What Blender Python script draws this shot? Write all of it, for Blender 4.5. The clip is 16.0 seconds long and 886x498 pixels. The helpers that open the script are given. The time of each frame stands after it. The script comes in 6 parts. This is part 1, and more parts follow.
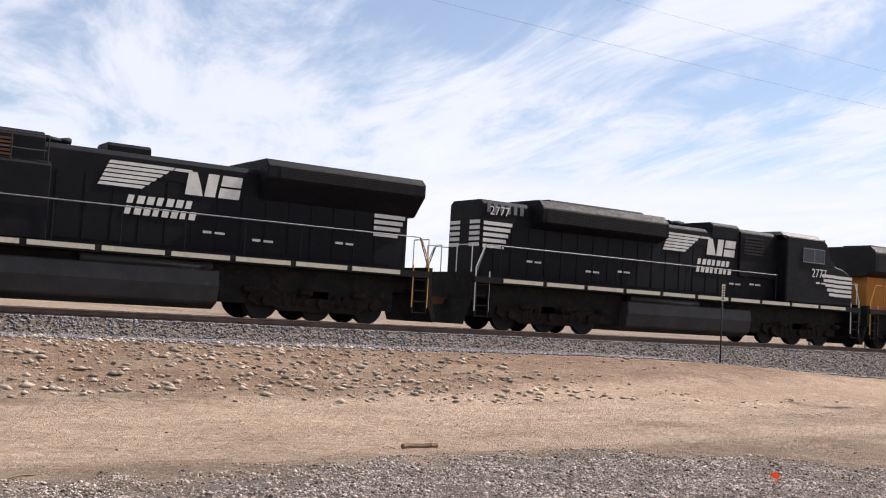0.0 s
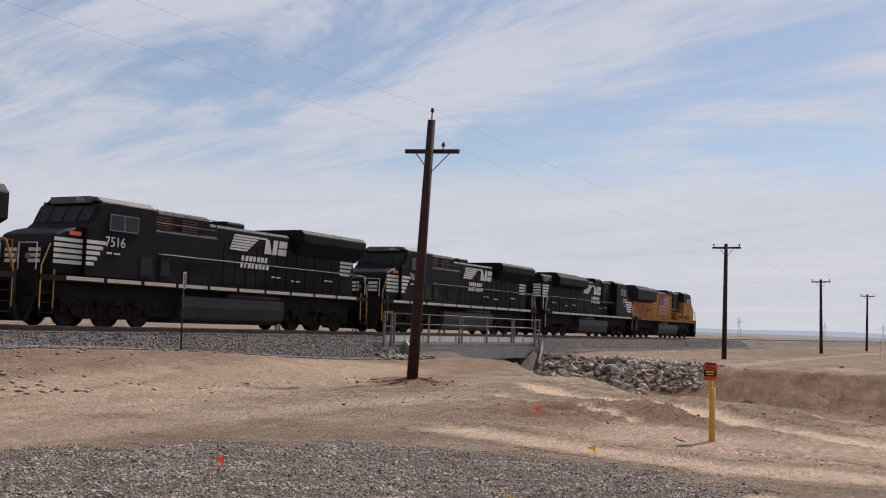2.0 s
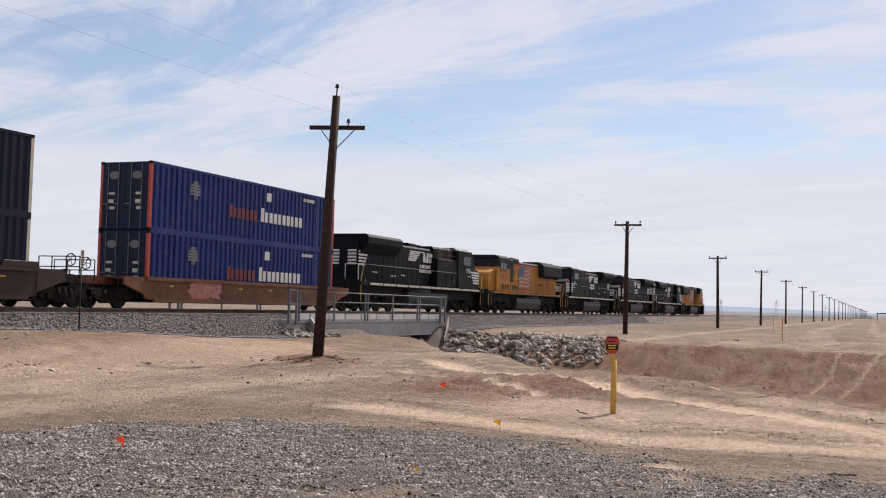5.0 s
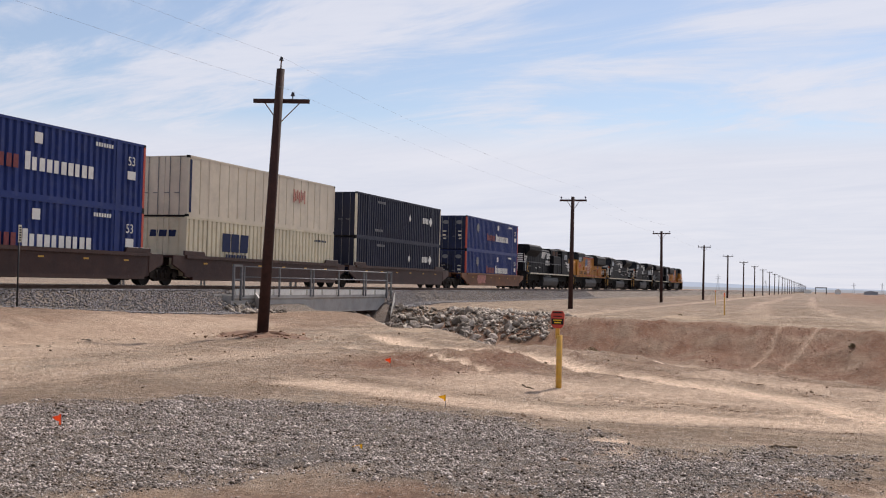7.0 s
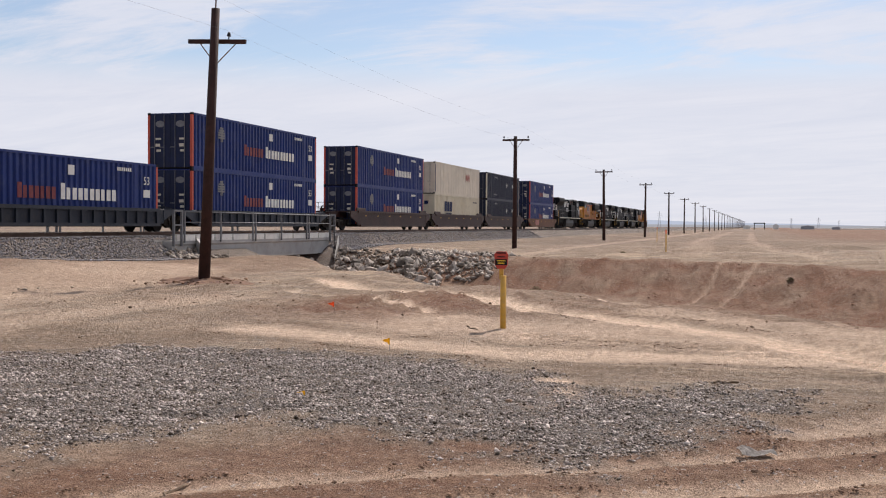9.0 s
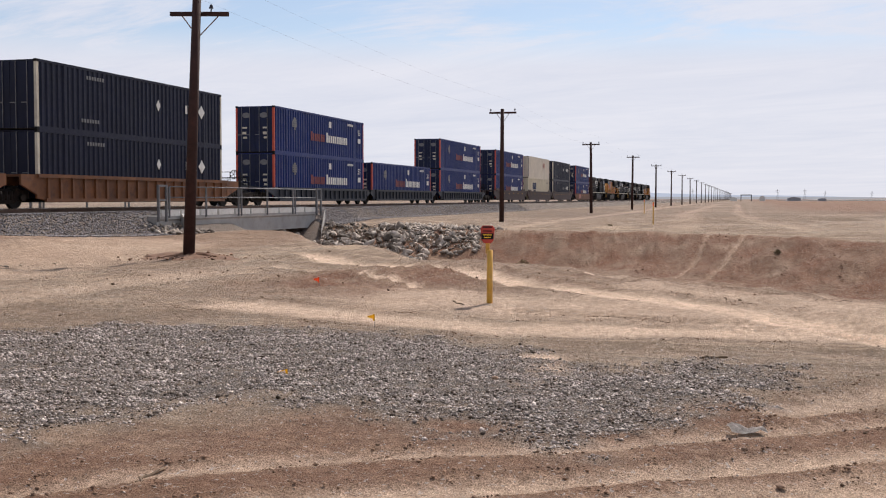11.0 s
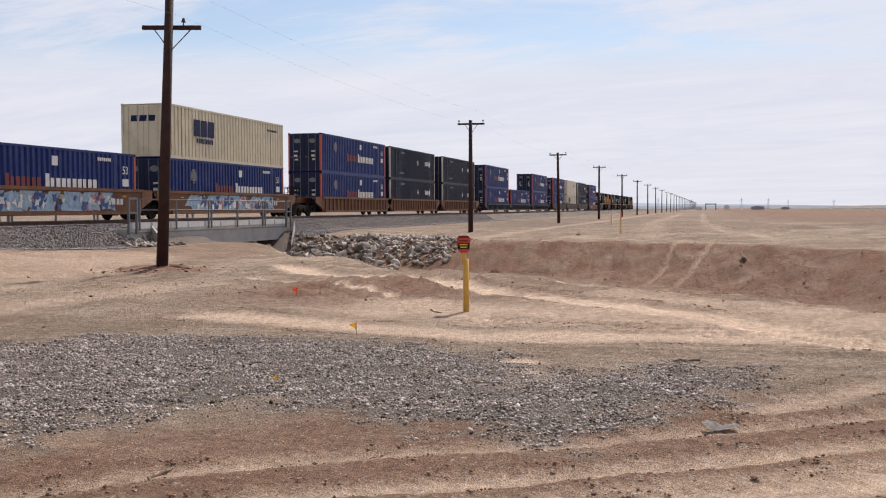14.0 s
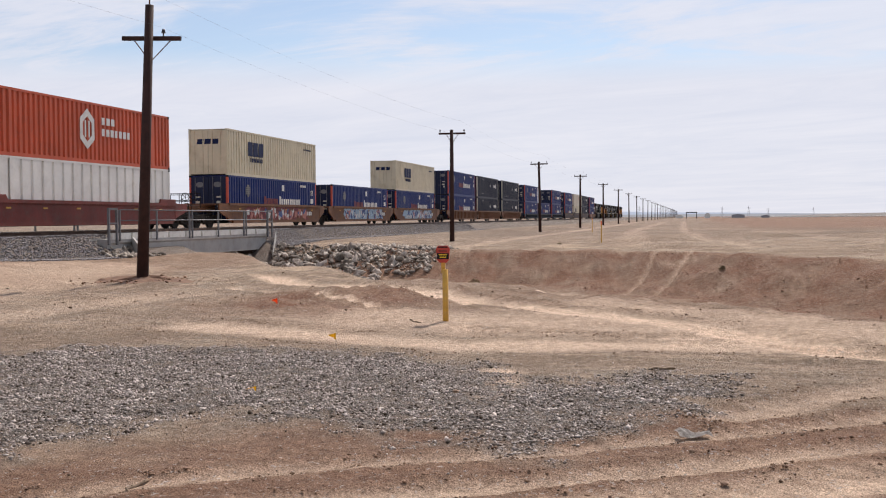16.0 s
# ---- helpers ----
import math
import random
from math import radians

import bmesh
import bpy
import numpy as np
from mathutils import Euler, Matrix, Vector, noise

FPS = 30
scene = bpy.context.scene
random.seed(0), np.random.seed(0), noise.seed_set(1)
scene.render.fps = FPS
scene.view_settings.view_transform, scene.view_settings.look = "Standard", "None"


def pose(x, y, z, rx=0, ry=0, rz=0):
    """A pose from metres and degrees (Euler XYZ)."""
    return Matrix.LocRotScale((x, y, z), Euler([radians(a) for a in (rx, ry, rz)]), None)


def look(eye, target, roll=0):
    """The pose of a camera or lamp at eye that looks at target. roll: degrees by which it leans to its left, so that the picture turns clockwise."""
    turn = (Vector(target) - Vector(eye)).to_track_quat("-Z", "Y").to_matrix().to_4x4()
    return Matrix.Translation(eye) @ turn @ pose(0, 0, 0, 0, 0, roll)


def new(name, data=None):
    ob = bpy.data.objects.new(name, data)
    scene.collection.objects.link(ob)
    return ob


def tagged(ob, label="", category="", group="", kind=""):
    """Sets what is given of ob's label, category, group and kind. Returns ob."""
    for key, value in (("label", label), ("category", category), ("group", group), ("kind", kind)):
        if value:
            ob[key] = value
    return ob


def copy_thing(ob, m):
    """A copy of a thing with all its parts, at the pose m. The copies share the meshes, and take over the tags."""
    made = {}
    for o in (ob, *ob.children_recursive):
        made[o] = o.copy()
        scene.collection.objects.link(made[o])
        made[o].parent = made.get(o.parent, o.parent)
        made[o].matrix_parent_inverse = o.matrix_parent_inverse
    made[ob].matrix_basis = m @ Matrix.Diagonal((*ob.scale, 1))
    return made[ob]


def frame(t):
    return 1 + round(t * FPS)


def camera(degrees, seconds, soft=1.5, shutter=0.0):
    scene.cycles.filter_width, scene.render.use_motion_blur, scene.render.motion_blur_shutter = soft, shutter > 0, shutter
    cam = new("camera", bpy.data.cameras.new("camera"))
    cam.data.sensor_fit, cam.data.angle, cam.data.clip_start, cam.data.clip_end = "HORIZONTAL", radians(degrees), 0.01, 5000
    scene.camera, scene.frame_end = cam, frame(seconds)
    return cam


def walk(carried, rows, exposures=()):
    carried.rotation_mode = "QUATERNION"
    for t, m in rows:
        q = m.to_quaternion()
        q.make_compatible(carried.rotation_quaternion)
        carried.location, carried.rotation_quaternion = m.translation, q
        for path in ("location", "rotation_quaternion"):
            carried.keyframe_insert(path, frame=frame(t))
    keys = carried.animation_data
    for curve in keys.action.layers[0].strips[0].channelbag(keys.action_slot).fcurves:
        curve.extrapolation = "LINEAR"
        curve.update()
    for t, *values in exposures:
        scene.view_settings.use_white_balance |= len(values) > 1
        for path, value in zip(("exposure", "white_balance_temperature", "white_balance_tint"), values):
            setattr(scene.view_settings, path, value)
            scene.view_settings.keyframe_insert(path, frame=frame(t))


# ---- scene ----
# x runs along the track in the direction of travel, y across it, z up; ground level by the road is 0
cam = camera(45.0, 16.0, soft=1.1, shutter=0.0)
# seconds, x, y, z, yaw, pitch, roll
PATH = [
    (0.0, -0.42, 0.10, 1.63, -34.76, 3.49, -3.29),
    (0.5, -0.48, 0.03, 1.63, -45.65, 3.86, -3.04),
    (1.0, -0.28, -0.00, 1.65, -53.29, 4.05, -2.35),
    (1.5, -0.31, -0.03, 1.65, -59.19, 4.16, -2.14),
    (2.0, -0.32, -0.07, 1.67, -62.72, 4.08, -1.95),
    (2.5, -0.31, -0.07, 1.66, -64.14, 3.98, -1.65),
    (3.0, -0.30, -0.06, 1.66, -64.88, 3.89, -1.46),
    (3.5, -0.28, -0.06, 1.67, -65.61, 3.78, -1.53),
    (4.0, -0.30, -0.06, 1.66, -66.36, 3.63, -1.50),
    (6.5, -0.24, -0.05, 1.64, -69.85, 2.05, -1.52),
    (7.0, -0.18, -0.03, 1.64, -70.62, 1.80, -1.38),
    (7.5, -0.14, -0.02, 1.64, -71.37, 1.30, -1.17),
    (8.0, -0.08, -0.00, 1.64, -72.15, 0.53, -0.90),
    (8.5, -0.03, 0.01, 1.65, -72.90, -0.39, -0.69),
    (9.0, 0.00, 0.00, 1.65, -73.60, -1.30, -0.41),
    (9.5, 0.05, -0.01, 1.66, -73.95, -2.15, -0.23),
    (12.0, 0.23, 0.08, 1.66, -74.50, -2.95, -0.04),
    (12.5, 0.17, 0.11, 1.65, -75.08, -2.99, -0.03),
    (13.0, -0.03, 0.12, 1.65, -75.68, -2.82, 0.00),
    (13.5, -0.16, 0.10, 1.65, -75.94, -2.53, 0.16),
    (14.0, -0.20, 0.08, 1.66, -76.04, -2.14, 0.27),
    (14.5, -0.22, 0.06, 1.67, -76.25, -1.79, 0.50),
    (15.0, -0.24, 0.04, 1.67, -76.52, -1.61, 0.58),
    (15.5, -0.25, 0.02, 1.68, -76.76, -1.63, 0.57),
    (16.0, -0.29, 0.01, 1.68, -77.00, -1.66, 0.45),
]
# the clip's own exposure settles as the view swings into the light
EXPOSURE = [(0.0, 0.30, 6500, 14), (0.5, 0.14, 6500, 14), (1.0, -0.12, 6500, 14), (1.5, -0.30, 6500, 14), (2.0, -0.32, 6500, 14), (2.5, -0.18, 6500, 14), (3.0, -0.08, 6500, 14), (3.5, -0.04, 6500, 14), (7.0, -0.04, 6500, 14), (16.0, 0.0, 6500, 14)]
walk(cam, [(t, pose(x, y, z, 90 + p, r, w)) for t, x, y, z, w, p, r in PATH], EXPOSURE)

# ---- light ----
SUN_DIR = Vector((1.0, -0.11, 1.06)).normalized()      # towards the sun, by the pole's shadow
sun = new("sun", bpy.data.lights.new("sun", "SUN"))
sun.data.energy, sun.data.angle, sun.data.color = 5.0, radians(0.55), (1.0, 0.93, 0.84)
sun.matrix_world = look((0, 0, 60), Vector((0, 0, 60)) - SUN_DIR)


def make_world():
    """Blue sky under thin streaked cirrus, whiter towards the horizon."""
    w = bpy.data.worlds.new("sky")
    scene.world = w
    w.use_nodes = True
    nt = w.node_tree
    nt.nodes.clear()
    N, L = nt.nodes.new, nt.links.new
    out, bg, co = N("ShaderNodeOutputWorld"), N("ShaderNodeBackground"), N("ShaderNodeTexCoord")
    sky = N("ShaderNodeTexSky")
    sky.sky_type, sky.sun_disc = "NISHITA", False
    sky.sun_elevation = math.asin(SUN_DIR.z)
    sky.sun_rotation = math.atan2(SUN_DIR.x, SUN_DIR.y)
    sky.dust_density, sky.ozone_density = 0.4, 2.0
    dim = N("ShaderNodeMix")
    dim.data_type, dim.blend_type = "RGBA", "MULTIPLY"
    dim.inputs[0].default_value = 1.0
    dim.inputs[7].default_value = (0.105, 0.105, 0.105, 1)
    L(sky.outputs[0], dim.inputs[6])
    sep = N("ShaderNodeSeparateXYZ")
    L(co.outputs["Generated"], sep.inputs[0])

    def m(op, a, b=0.0, c=0.0):
        n = N("ShaderNodeMath")
        n.operation = op
        for i, v in enumerate((a, b, c)):
            if isinstance(v, (int, float)):
                n.inputs[i].default_value = v
            else:
                L(v, n.inputs[i])
        return n.outputs[0]
    up = m("MAXIMUM", sep.outputs[2], 0.0)
    den = m("ADD", up, 0.10)
    u, v = m("DIVIDE", sep.outputs[0], den), m("DIVIDE", sep.outputs[1], den)
    vec = N("ShaderNodeCombineXYZ")
    # streaks run across the line of travel
    L(m("ADD", m("MULTIPLY", u, 1.0), m("MULTIPLY", v, -0.30)), vec.inputs[0])
    L(m("ADD", m("MULTIPLY", v, 0.38), m("MULTIPLY", u, 0.14)), vec.inputs[1])

    def nz(scale, detail, rough, dist, seed):
        n = N("ShaderNodeTexNoise")
        n.noise_dimensions = "4D"
        n.inputs["W"].default_value = seed
        n.inputs["Scale"].default_value, n.inputs["Detail"].default_value = scale, detail
        n.inputs["Roughness"].default_value, n.inputs["Distortion"].default_value = rough, dist
        L(vec.outputs[0], n.inputs["Vector"])
        return n.outputs["Fac"]
    big, fine = nz(0.55, 4, 0.6, 0.7, 3.1), nz(1.7, 8, 0.66, 1.4, 7.7)
    mixn = m("ADD", m("MULTIPLY", big, 0.5), m("MULTIPLY", fine, 0.5))
    ramp = N("ShaderNodeMapRange")
    ramp.interpolation_type = "SMOOTHSTEP"
    ramp.inputs["From Min"].default_value, ramp.inputs["From Max"].default_value = 0.43, 0.56
    L(mixn, ramp.inputs["Value"])
    haze = N("ShaderNodeMapRange")
    haze.interpolation_type = "SMOOTHSTEP"
    haze.inputs["From Min"].default_value, haze.inputs["From Max"].default_value = 0.168, 0.115
    L(up, haze.inputs["Value"])
    cover = m("MAXIMUM", m("MULTIPLY_ADD", ramp.outputs[0], 0.68, 0.17), m("MULTIPLY", haze.outputs[0], 0.96))
    tone = N("ShaderNodeMix")
    tone.data_type = "RGBA"
    tone.inputs[6].default_value, tone.inputs[7].default_value = (0.60, 0.66, 0.78, 1), (0.90, 0.90, 0.93, 1)
    L(fine, tone.inputs[0])
    mix = N("ShaderNodeMix")
    mix.data_type = "RGBA"
    L(cover, mix.inputs[0])
    L(dim.outputs[2], mix.inputs[6])
    L(tone.outputs[2], mix.inputs[7])
    L(mix.outputs[2], bg.inputs[0])
    L(bg.outputs[0], out.inputs[0])


make_world()

# ---- materials ----
def mat(name, color, rough=0.7, metal=0.0, vary=0.25, scale=3.0, bump=0.0, bscale=40.0, dirt=None, dirt_amount=0.0, piece=0.0, spec=0.4, coord="Object"):
    """A surface with grain and stains at two scales, fine relief and, where pieces repeat, a tone of its own for each piece."""
    m = bpy.data.materials.new(name)
    m.use_nodes = True
    nt = m.node_tree
    N, L = nt.nodes.new, nt.links.new
    b = nt.nodes["Principled BSDF"]
    b.inputs["Roughness"].default_value, b.inputs["Metallic"].default_value = rough, metal
    b.inputs["Specular IOR Level"].default_value = spec
    co = N("ShaderNodeTexCoord")

    def nz(s, d):
        n = N("ShaderNodeTexNoise")
        n.inputs["Scale"].default_value, n.inputs["Detail"].default_value, n.inputs["Roughness"].default_value = s, d, 0.6
        L(co.outputs[coord], n.inputs["Vector"])
        return n.outputs["Fac"]
    big, small = nz(scale, 4), nz(scale * 11, 3)

    def mixc(kind, fac, a, bcol):
        n = N("ShaderNodeMix")
        n.data_type, n.blend_type = "RGBA", kind
        for i, v in ((0, fac), (6, a), (7, bcol)):
            if isinstance(v, float):
                n.inputs[i].default_value = v
            elif isinstance(v, tuple):
                n.inputs[i].default_value = (*v, 1)
            else:
                L(v, n.inputs[i])
        return n.outputs[2]

    def rng(val, lo, hi, a=0.3, z=0.7):
        n = N("ShaderNodeMapRange")
        for k, v in zip(("From Min", "From Max", "To Min", "To Max"), (a, z, lo, hi)):
            n.inputs[k].default_value = v
        L(val, n.inputs["Value"])
        return n.outputs[0]
    dark, light = tuple(c * (1 - vary) for c in color), tuple(min(1, c * (1 + vary)) for c in color)
    col = mixc("MIX", rng(big, 0.0, 1.0), dark, light)
    col = mixc("MULTIPLY", 0.6, col, mixc("MIX", rng(small, 0.0, 1.0), (1 - vary,) * 3, (1.0, 1.0, 1.0)))
    if dirt:
        col = mixc("MIX", rng(nz(scale * 2.3, 6), 0.0, dirt_amount, 0.5, 0.72), col, dirt)
    if piece:
        oi, gi = N("ShaderNodeObjectInfo"), N("ShaderNodeNewGeometry")
        mm = N("ShaderNodeMath")
        mm.operation = "ADD"
        L(oi.outputs["Random"], mm.inputs[0])
        L(gi.outputs["Random Per Island"], mm.inputs[1])
        fr = N("ShaderNodeMath")
        fr.operation = "FRACT"
        L(mm.outputs[0], fr.inputs[0])
        col = mixc("MULTIPLY", 1.0, col, mixc("MIX", rng(fr.outputs[0], 0.0, 1.0, 0.0, 1.0), (1 - piece, 1 - piece * 1.05, 1 - piece * 1.1), (1 + piece * 1.08, 1 + piece, 1 + piece * 0.95)))
    L(col, b.inputs["Base Color"])
    L(rng(small, max(0.05, rough - 0.1), min(1, rough + 0.1)), b.inputs["Roughness"])
    if bump:
        bp = N("ShaderNodeBump")
        bp.inputs["Strength"].default_value, bp.inputs["Distance"].default_value = bump, 0.02
        L(nz(bscale, 5), bp.inputs["Height"])
        L(bp.outputs[0], b.inputs["Normal"])
    return m


DUST = (0.30, 0.24, 0.18)
M = dict(
    ns_black=mat("black_paint", (0.0050, 0.0052, 0.0078), 0.62, vary=0.3, scale=0.7, dirt=(0.020, 0.017, 0.016), dirt_amount=0.35, spec=0.14),
    frame=mat("underframe_grime", (0.010, 0.009, 0.008), 0.8, vary=0.4, scale=2, dirt=(0.04, 0.025, 0.018), dirt_amount=0.5, spec=0.2, bump=0.2),
    tank=mat("fuel_tank_grime", (0.028, 0.027, 0.027), 0.55, spec=0.3, vary=0.3, scale=1.2, dirt=(0.06, 0.045, 0.04), dirt_amount=0.5),
    truck=mat("bogie_grime", (0.014, 0.010, 0.008), 0.9, spec=0.15, vary=0.4, scale=3, dirt=(0.045, 0.026, 0.018), dirt_amount=0.6, bump=0.3),
    wheel=mat("wheel_steel", (0.010, 0.008, 0.007), 0.8, 0.0, vary=0.3),
    white=mat("white_paint", (0.66, 0.65, 0.61), 0.55, vary=0.12, scale=1.5, dirt=DUST, dirt_amount=0.3),
    cream=mat("aged_white_paint", (0.58, 0.53, 0.42), 0.6, vary=0.15, scale=1.5, dirt=DUST, dirt_amount=0.4),
    up_yellow=mat("yellow_paint", (0.41, 0.165, 0.022), 0.62, spec=0.2, vary=0.2, scale=0.8, dirt=(0.16, 0.10, 0.05), dirt_amount=0.55),
    up_grey=mat("grey_roof_paint", (0.012, 0.0115, 0.012), 0.65, spec=0.2, vary=0.25, scale=1, dirt=(0.03, 0.022, 0.02), dirt_amount=0.5),
    red=mat("red_paint", (0.50, 0.055, 0.035), 0.5, vary=0.2, scale=2),
    flag_blue=mat("flag_blue_paint", (0.06, 0.09, 0.16), 0.6, vary=0.3),
    flag_red=mat("faded_flag_red", (0.34, 0.085, 0.05), 0.6, vary=0.3),
    flag_cream=mat("faded_flag_white", (0.42, 0.30, 0.20), 0.6, vary=0.3),
    glass=mat("cab_glass", (0.012, 0.014, 0.018), 0.12, vary=0.1, spec=0.3),
    grille=mat("black_grille", (0.008, 0.008, 0.008), 0.8, vary=0.3),
    rust=mat("rusty_steel", (0.13, 0.055, 0.03), 0.85, vary=0.35, scale=3, bump=0.2),
    c_blue=mat("blue_container_paint", (0.009, 0.026, 0.140), 0.5, spec=0.25, vary=0.15, scale=0.6, dirt=(0.07, 0.08, 0.16), dirt_amount=0.35),
    # doors: darker navy than the blue side walls, with dull blotches
    c_door=mat("dark_navy_door_paint", (0.006, 0.012, 0.045), 0.55, spec=0.25, vary=0.25, scale=1.2, dirt=(0.02, 0.02, 0.03), dirt_amount=0.5),
    c_dark=mat("charcoal_container_paint", (0.006, 0.0085, 0.027), 0.5, spec=0.22, vary=0.2, scale=0.6, dirt=(0.013, 0.016, 0.026), dirt_amount=0.35),
    c_tan=mat("cream_container_paint", (0.60, 0.53, 0.38), 0.55, vary=0.1, scale=0.5, dirt=(0.30, 0.22, 0.13), dirt_amount=0.4),
    c_reefer=mat("bright_reefer_paint", (0.74, 0.72, 0.67), 0.5, vary=0.1, scale=0.5, dirt=(0.36, 0.32, 0.26), dirt_amount=0.3),
    c_white=mat("white_reefer_paint", (0.60, 0.52, 0.40), 0.5, vary=0.12, scale=0.5, dirt=(0.3, 0.25, 0.18), dirt_amount=0.3),
    c_orange=mat("orange_container_paint", (0.52, 0.085, 0.03), 0.5, vary=0.12, scale=0.5, dirt=(0.2, 0.06, 0.03), dirt_amount=0.3),
    c_csx=mat("navy_lettering", (0.006, 0.014, 0.060), 0.6, vary=0.15, spec=0.2),
    orange=mat("orange_post_paint", (0.46, 0.07, 0.035), 0.5, vary=0.15),
    w_brown=mat("brown_car_paint", (0.042, 0.015, 0.010), 0.6, vary=0.3, scale=1, dirt=(0.075, 0.034, 0.022), dirt_amount=0.45),
    w_yellow=mat("ochre_car_paint", (0.17, 0.066, 0.024), 0.65, vary=0.35, scale=1, dirt=(0.07, 0.032, 0.02), dirt_amount=0.85),
    w_blue=mat("navy_car_paint", (0.011, 0.015, 0.026), 0.6, vary=0.3, scale=1, dirt=(0.045, 0.036, 0.032), dirt_amount=0.45),
    w_red=mat("oxide_red_car_paint", (0.16, 0.028, 0.02), 0.6, vary=0.3, scale=1, dirt=(0.10, 0.06, 0.045), dirt_amount=0.5),
    g_pink=mat("pale_red_spray_paint", (0.50, 0.20, 0.16), 0.6, vary=0.3, scale=4),
    g_cyan=mat("pale_blue_spray_paint", (0.34, 0.46, 0.56), 0.6, vary=0.3, scale=4),
    g_dark=mat("deep_blue_spray_paint", (0.06, 0.10, 0.26), 0.6, vary=0.4, scale=4),
    g_red=mat("dull_red_spray_paint", (0.17, 0.026, 0.030), 0.6, vary=0.3, scale=4),
    # grey of the number boards; on the cab roof it also carries sunlight
    cab_grey=mat("grey_cab_top_paint", (0.10, 0.098, 0.095), 0.6, vary=0.25, scale=2, dirt=(0.05, 0.045, 0.04), dirt_amount=0.5),
    yellow=mat("safety_yellow_paint", (0.62, 0.34, 0.05), 0.55, vary=0.15, scale=6, dirt=DUST, dirt_amount=0.3),
    steel=mat("galvanised_steel", (0.17, 0.17, 0.175), 0.55, 0.3, vary=0.2, scale=5),
    rail=mat("rail_steel", (0.16, 0.10, 0.075), 0.55, 0.5, vary=0.3, scale=2),
    railhead=mat("polished_rail_head", (0.55, 0.53, 0.5), 0.25, 0.9, vary=0.1),
    tie=mat("weathered_tie", (0.13, 0.10, 0.08), 0.9, vary=0.35, scale=5, bump=0.4),
    curb=mat("pale_precast_concrete", (0.70, 0.68, 0.63), 0.8, vary=0.1, scale=2, dirt=(0.35, 0.31, 0.26), dirt_amount=0.4),
    concrete=mat("grey_concrete", (0.40, 0.385, 0.36), 0.85, vary=0.15, scale=0.8, dirt=(0.26, 0.23, 0.19), dirt_amount=0.5, bump=0.15),
    wood=mat("creosoted_pole", (0.040, 0.015, 0.011), 0.85, vary=0.35, scale=4, bump=0.5, bscale=25),
    grey_wood=mat("weathered_stick", (0.20, 0.14, 0.09), 0.9, vary=0.3, scale=8, bump=0.3),
    porcelain=mat("dark_insulator", (0.03, 0.03, 0.04), 0.3, vary=0.2),
    wire=mat("line_wire", (0.20, 0.20, 0.21), 0.8, 0.0, vary=0.1),
    flag_or=mat("orange_flag_vinyl", (0.90, 0.17, 0.04), 0.5, vary=0.1, scale=20),
    flag_ye=mat("yellow_flag_vinyl", (0.85, 0.52, 0.02), 0.5, vary=0.1, scale=20),
    rock=mat("broken_riprap", (0.34, 0.30, 0.255), 0.9, vary=0.4, scale=2.2, bump=0.6, bscale=14, piece=0.68, dirt=DUST, dirt_amount=0.5),
    gravel=mat("road_gravel", (0.40, 0.355, 0.32), 0.9, vary=0.35, scale=30, piece=0.86),
    ballast=mat("crushed_ballast", (0.20, 0.195, 0.205), 0.9, vary=0.3, scale=12, piece=0.72),
    clod=mat("dirt_clods", (0.25, 0.165, 0.11), 0.95, vary=0.3, scale=9, piece=0.4),
    scrap=mat("bleached_scrap_sheet", (0.42, 0.38, 0.34), 0.8, vary=0.35, scale=20, bump=0.3),
    rubble=mat("pale_rubble", (0.42, 0.345, 0.27), 0.95, vary=0.3, scale=5, bump=0.4, piece=0.4),
    bush=mat("dry_brush", (0.30, 0.225, 0.13), 0.9, vary=0.4, scale=9),
    far=mat("far_structure_paint", (0.28, 0.29, 0.31), 0.9, vary=0.1),
)

# ---- mesh helpers ----
def box(bm, x0, x1, y0, y1, z0, z1):
    v = [bm.verts.new(p) for p in ((x0, y0, z0), (x1, y0, z0), (x1, y1, z0), (x0, y1, z0), (x0, y0, z1), (x1, y0, z1), (x1, y1, z1), (x0, y1, z1))]
    for f in ((3, 2, 1, 0), (4, 5, 6, 7), (0, 1, 5, 4), (1, 2, 6, 5), (2, 3, 7, 6), (3, 0, 4, 7)):
        bm.faces.new([v[i] for i in f])
    return bm


def prism(bm, pts, lo, hi, axis="x"):
    """Extrudes a polygon: pts are (y, z) along x, or (x, z) along y."""
    put = (lambda a, b, c: (c, a, b)) if axis == "x" else (lambda a, b, c: (a, c, b))
    lo_v, hi_v = [bm.verts.new(put(a, b, lo)) for a, b in pts], [bm.verts.new(put(a, b, hi)) for a, b in pts]
    fs = [bm.faces.new(lo_v), bm.faces.new(hi_v[::-1])]
    n = len(pts)
    for i in range(n):
        fs.append(bm.faces.new((lo_v[i], hi_v[i], hi_v[(i + 1) % n], lo_v[(i + 1) % n])))
    bmesh.ops.recalc_face_normals(bm, faces=fs)
    return bm


def tube(bm, a, b, r, n=8, r2=None):
    a, b = Vector(a), Vector(b)
    q = (b - a).to_track_quat("Z", "Y")
    r2 = r if r2 is None else r2
    A, B = [], []
    for i in range(n):
        d = Vector((math.cos(2 * math.pi * i / n), math.sin(2 * math.pi * i / n), 0))
        A.append(bm.verts.new(a + q @ (d * r)))
        B.append(bm.verts.new(b + q @ (d * r2)))
    fs = [bm.faces.new(A[::-1]), bm.faces.new(B)]
    for i in range(n):
        f = bm.faces.new((A[i], A[(i + 1) % n], B[(i + 1) % n], B[i]))
        f.smooth = n > 7
    return bm


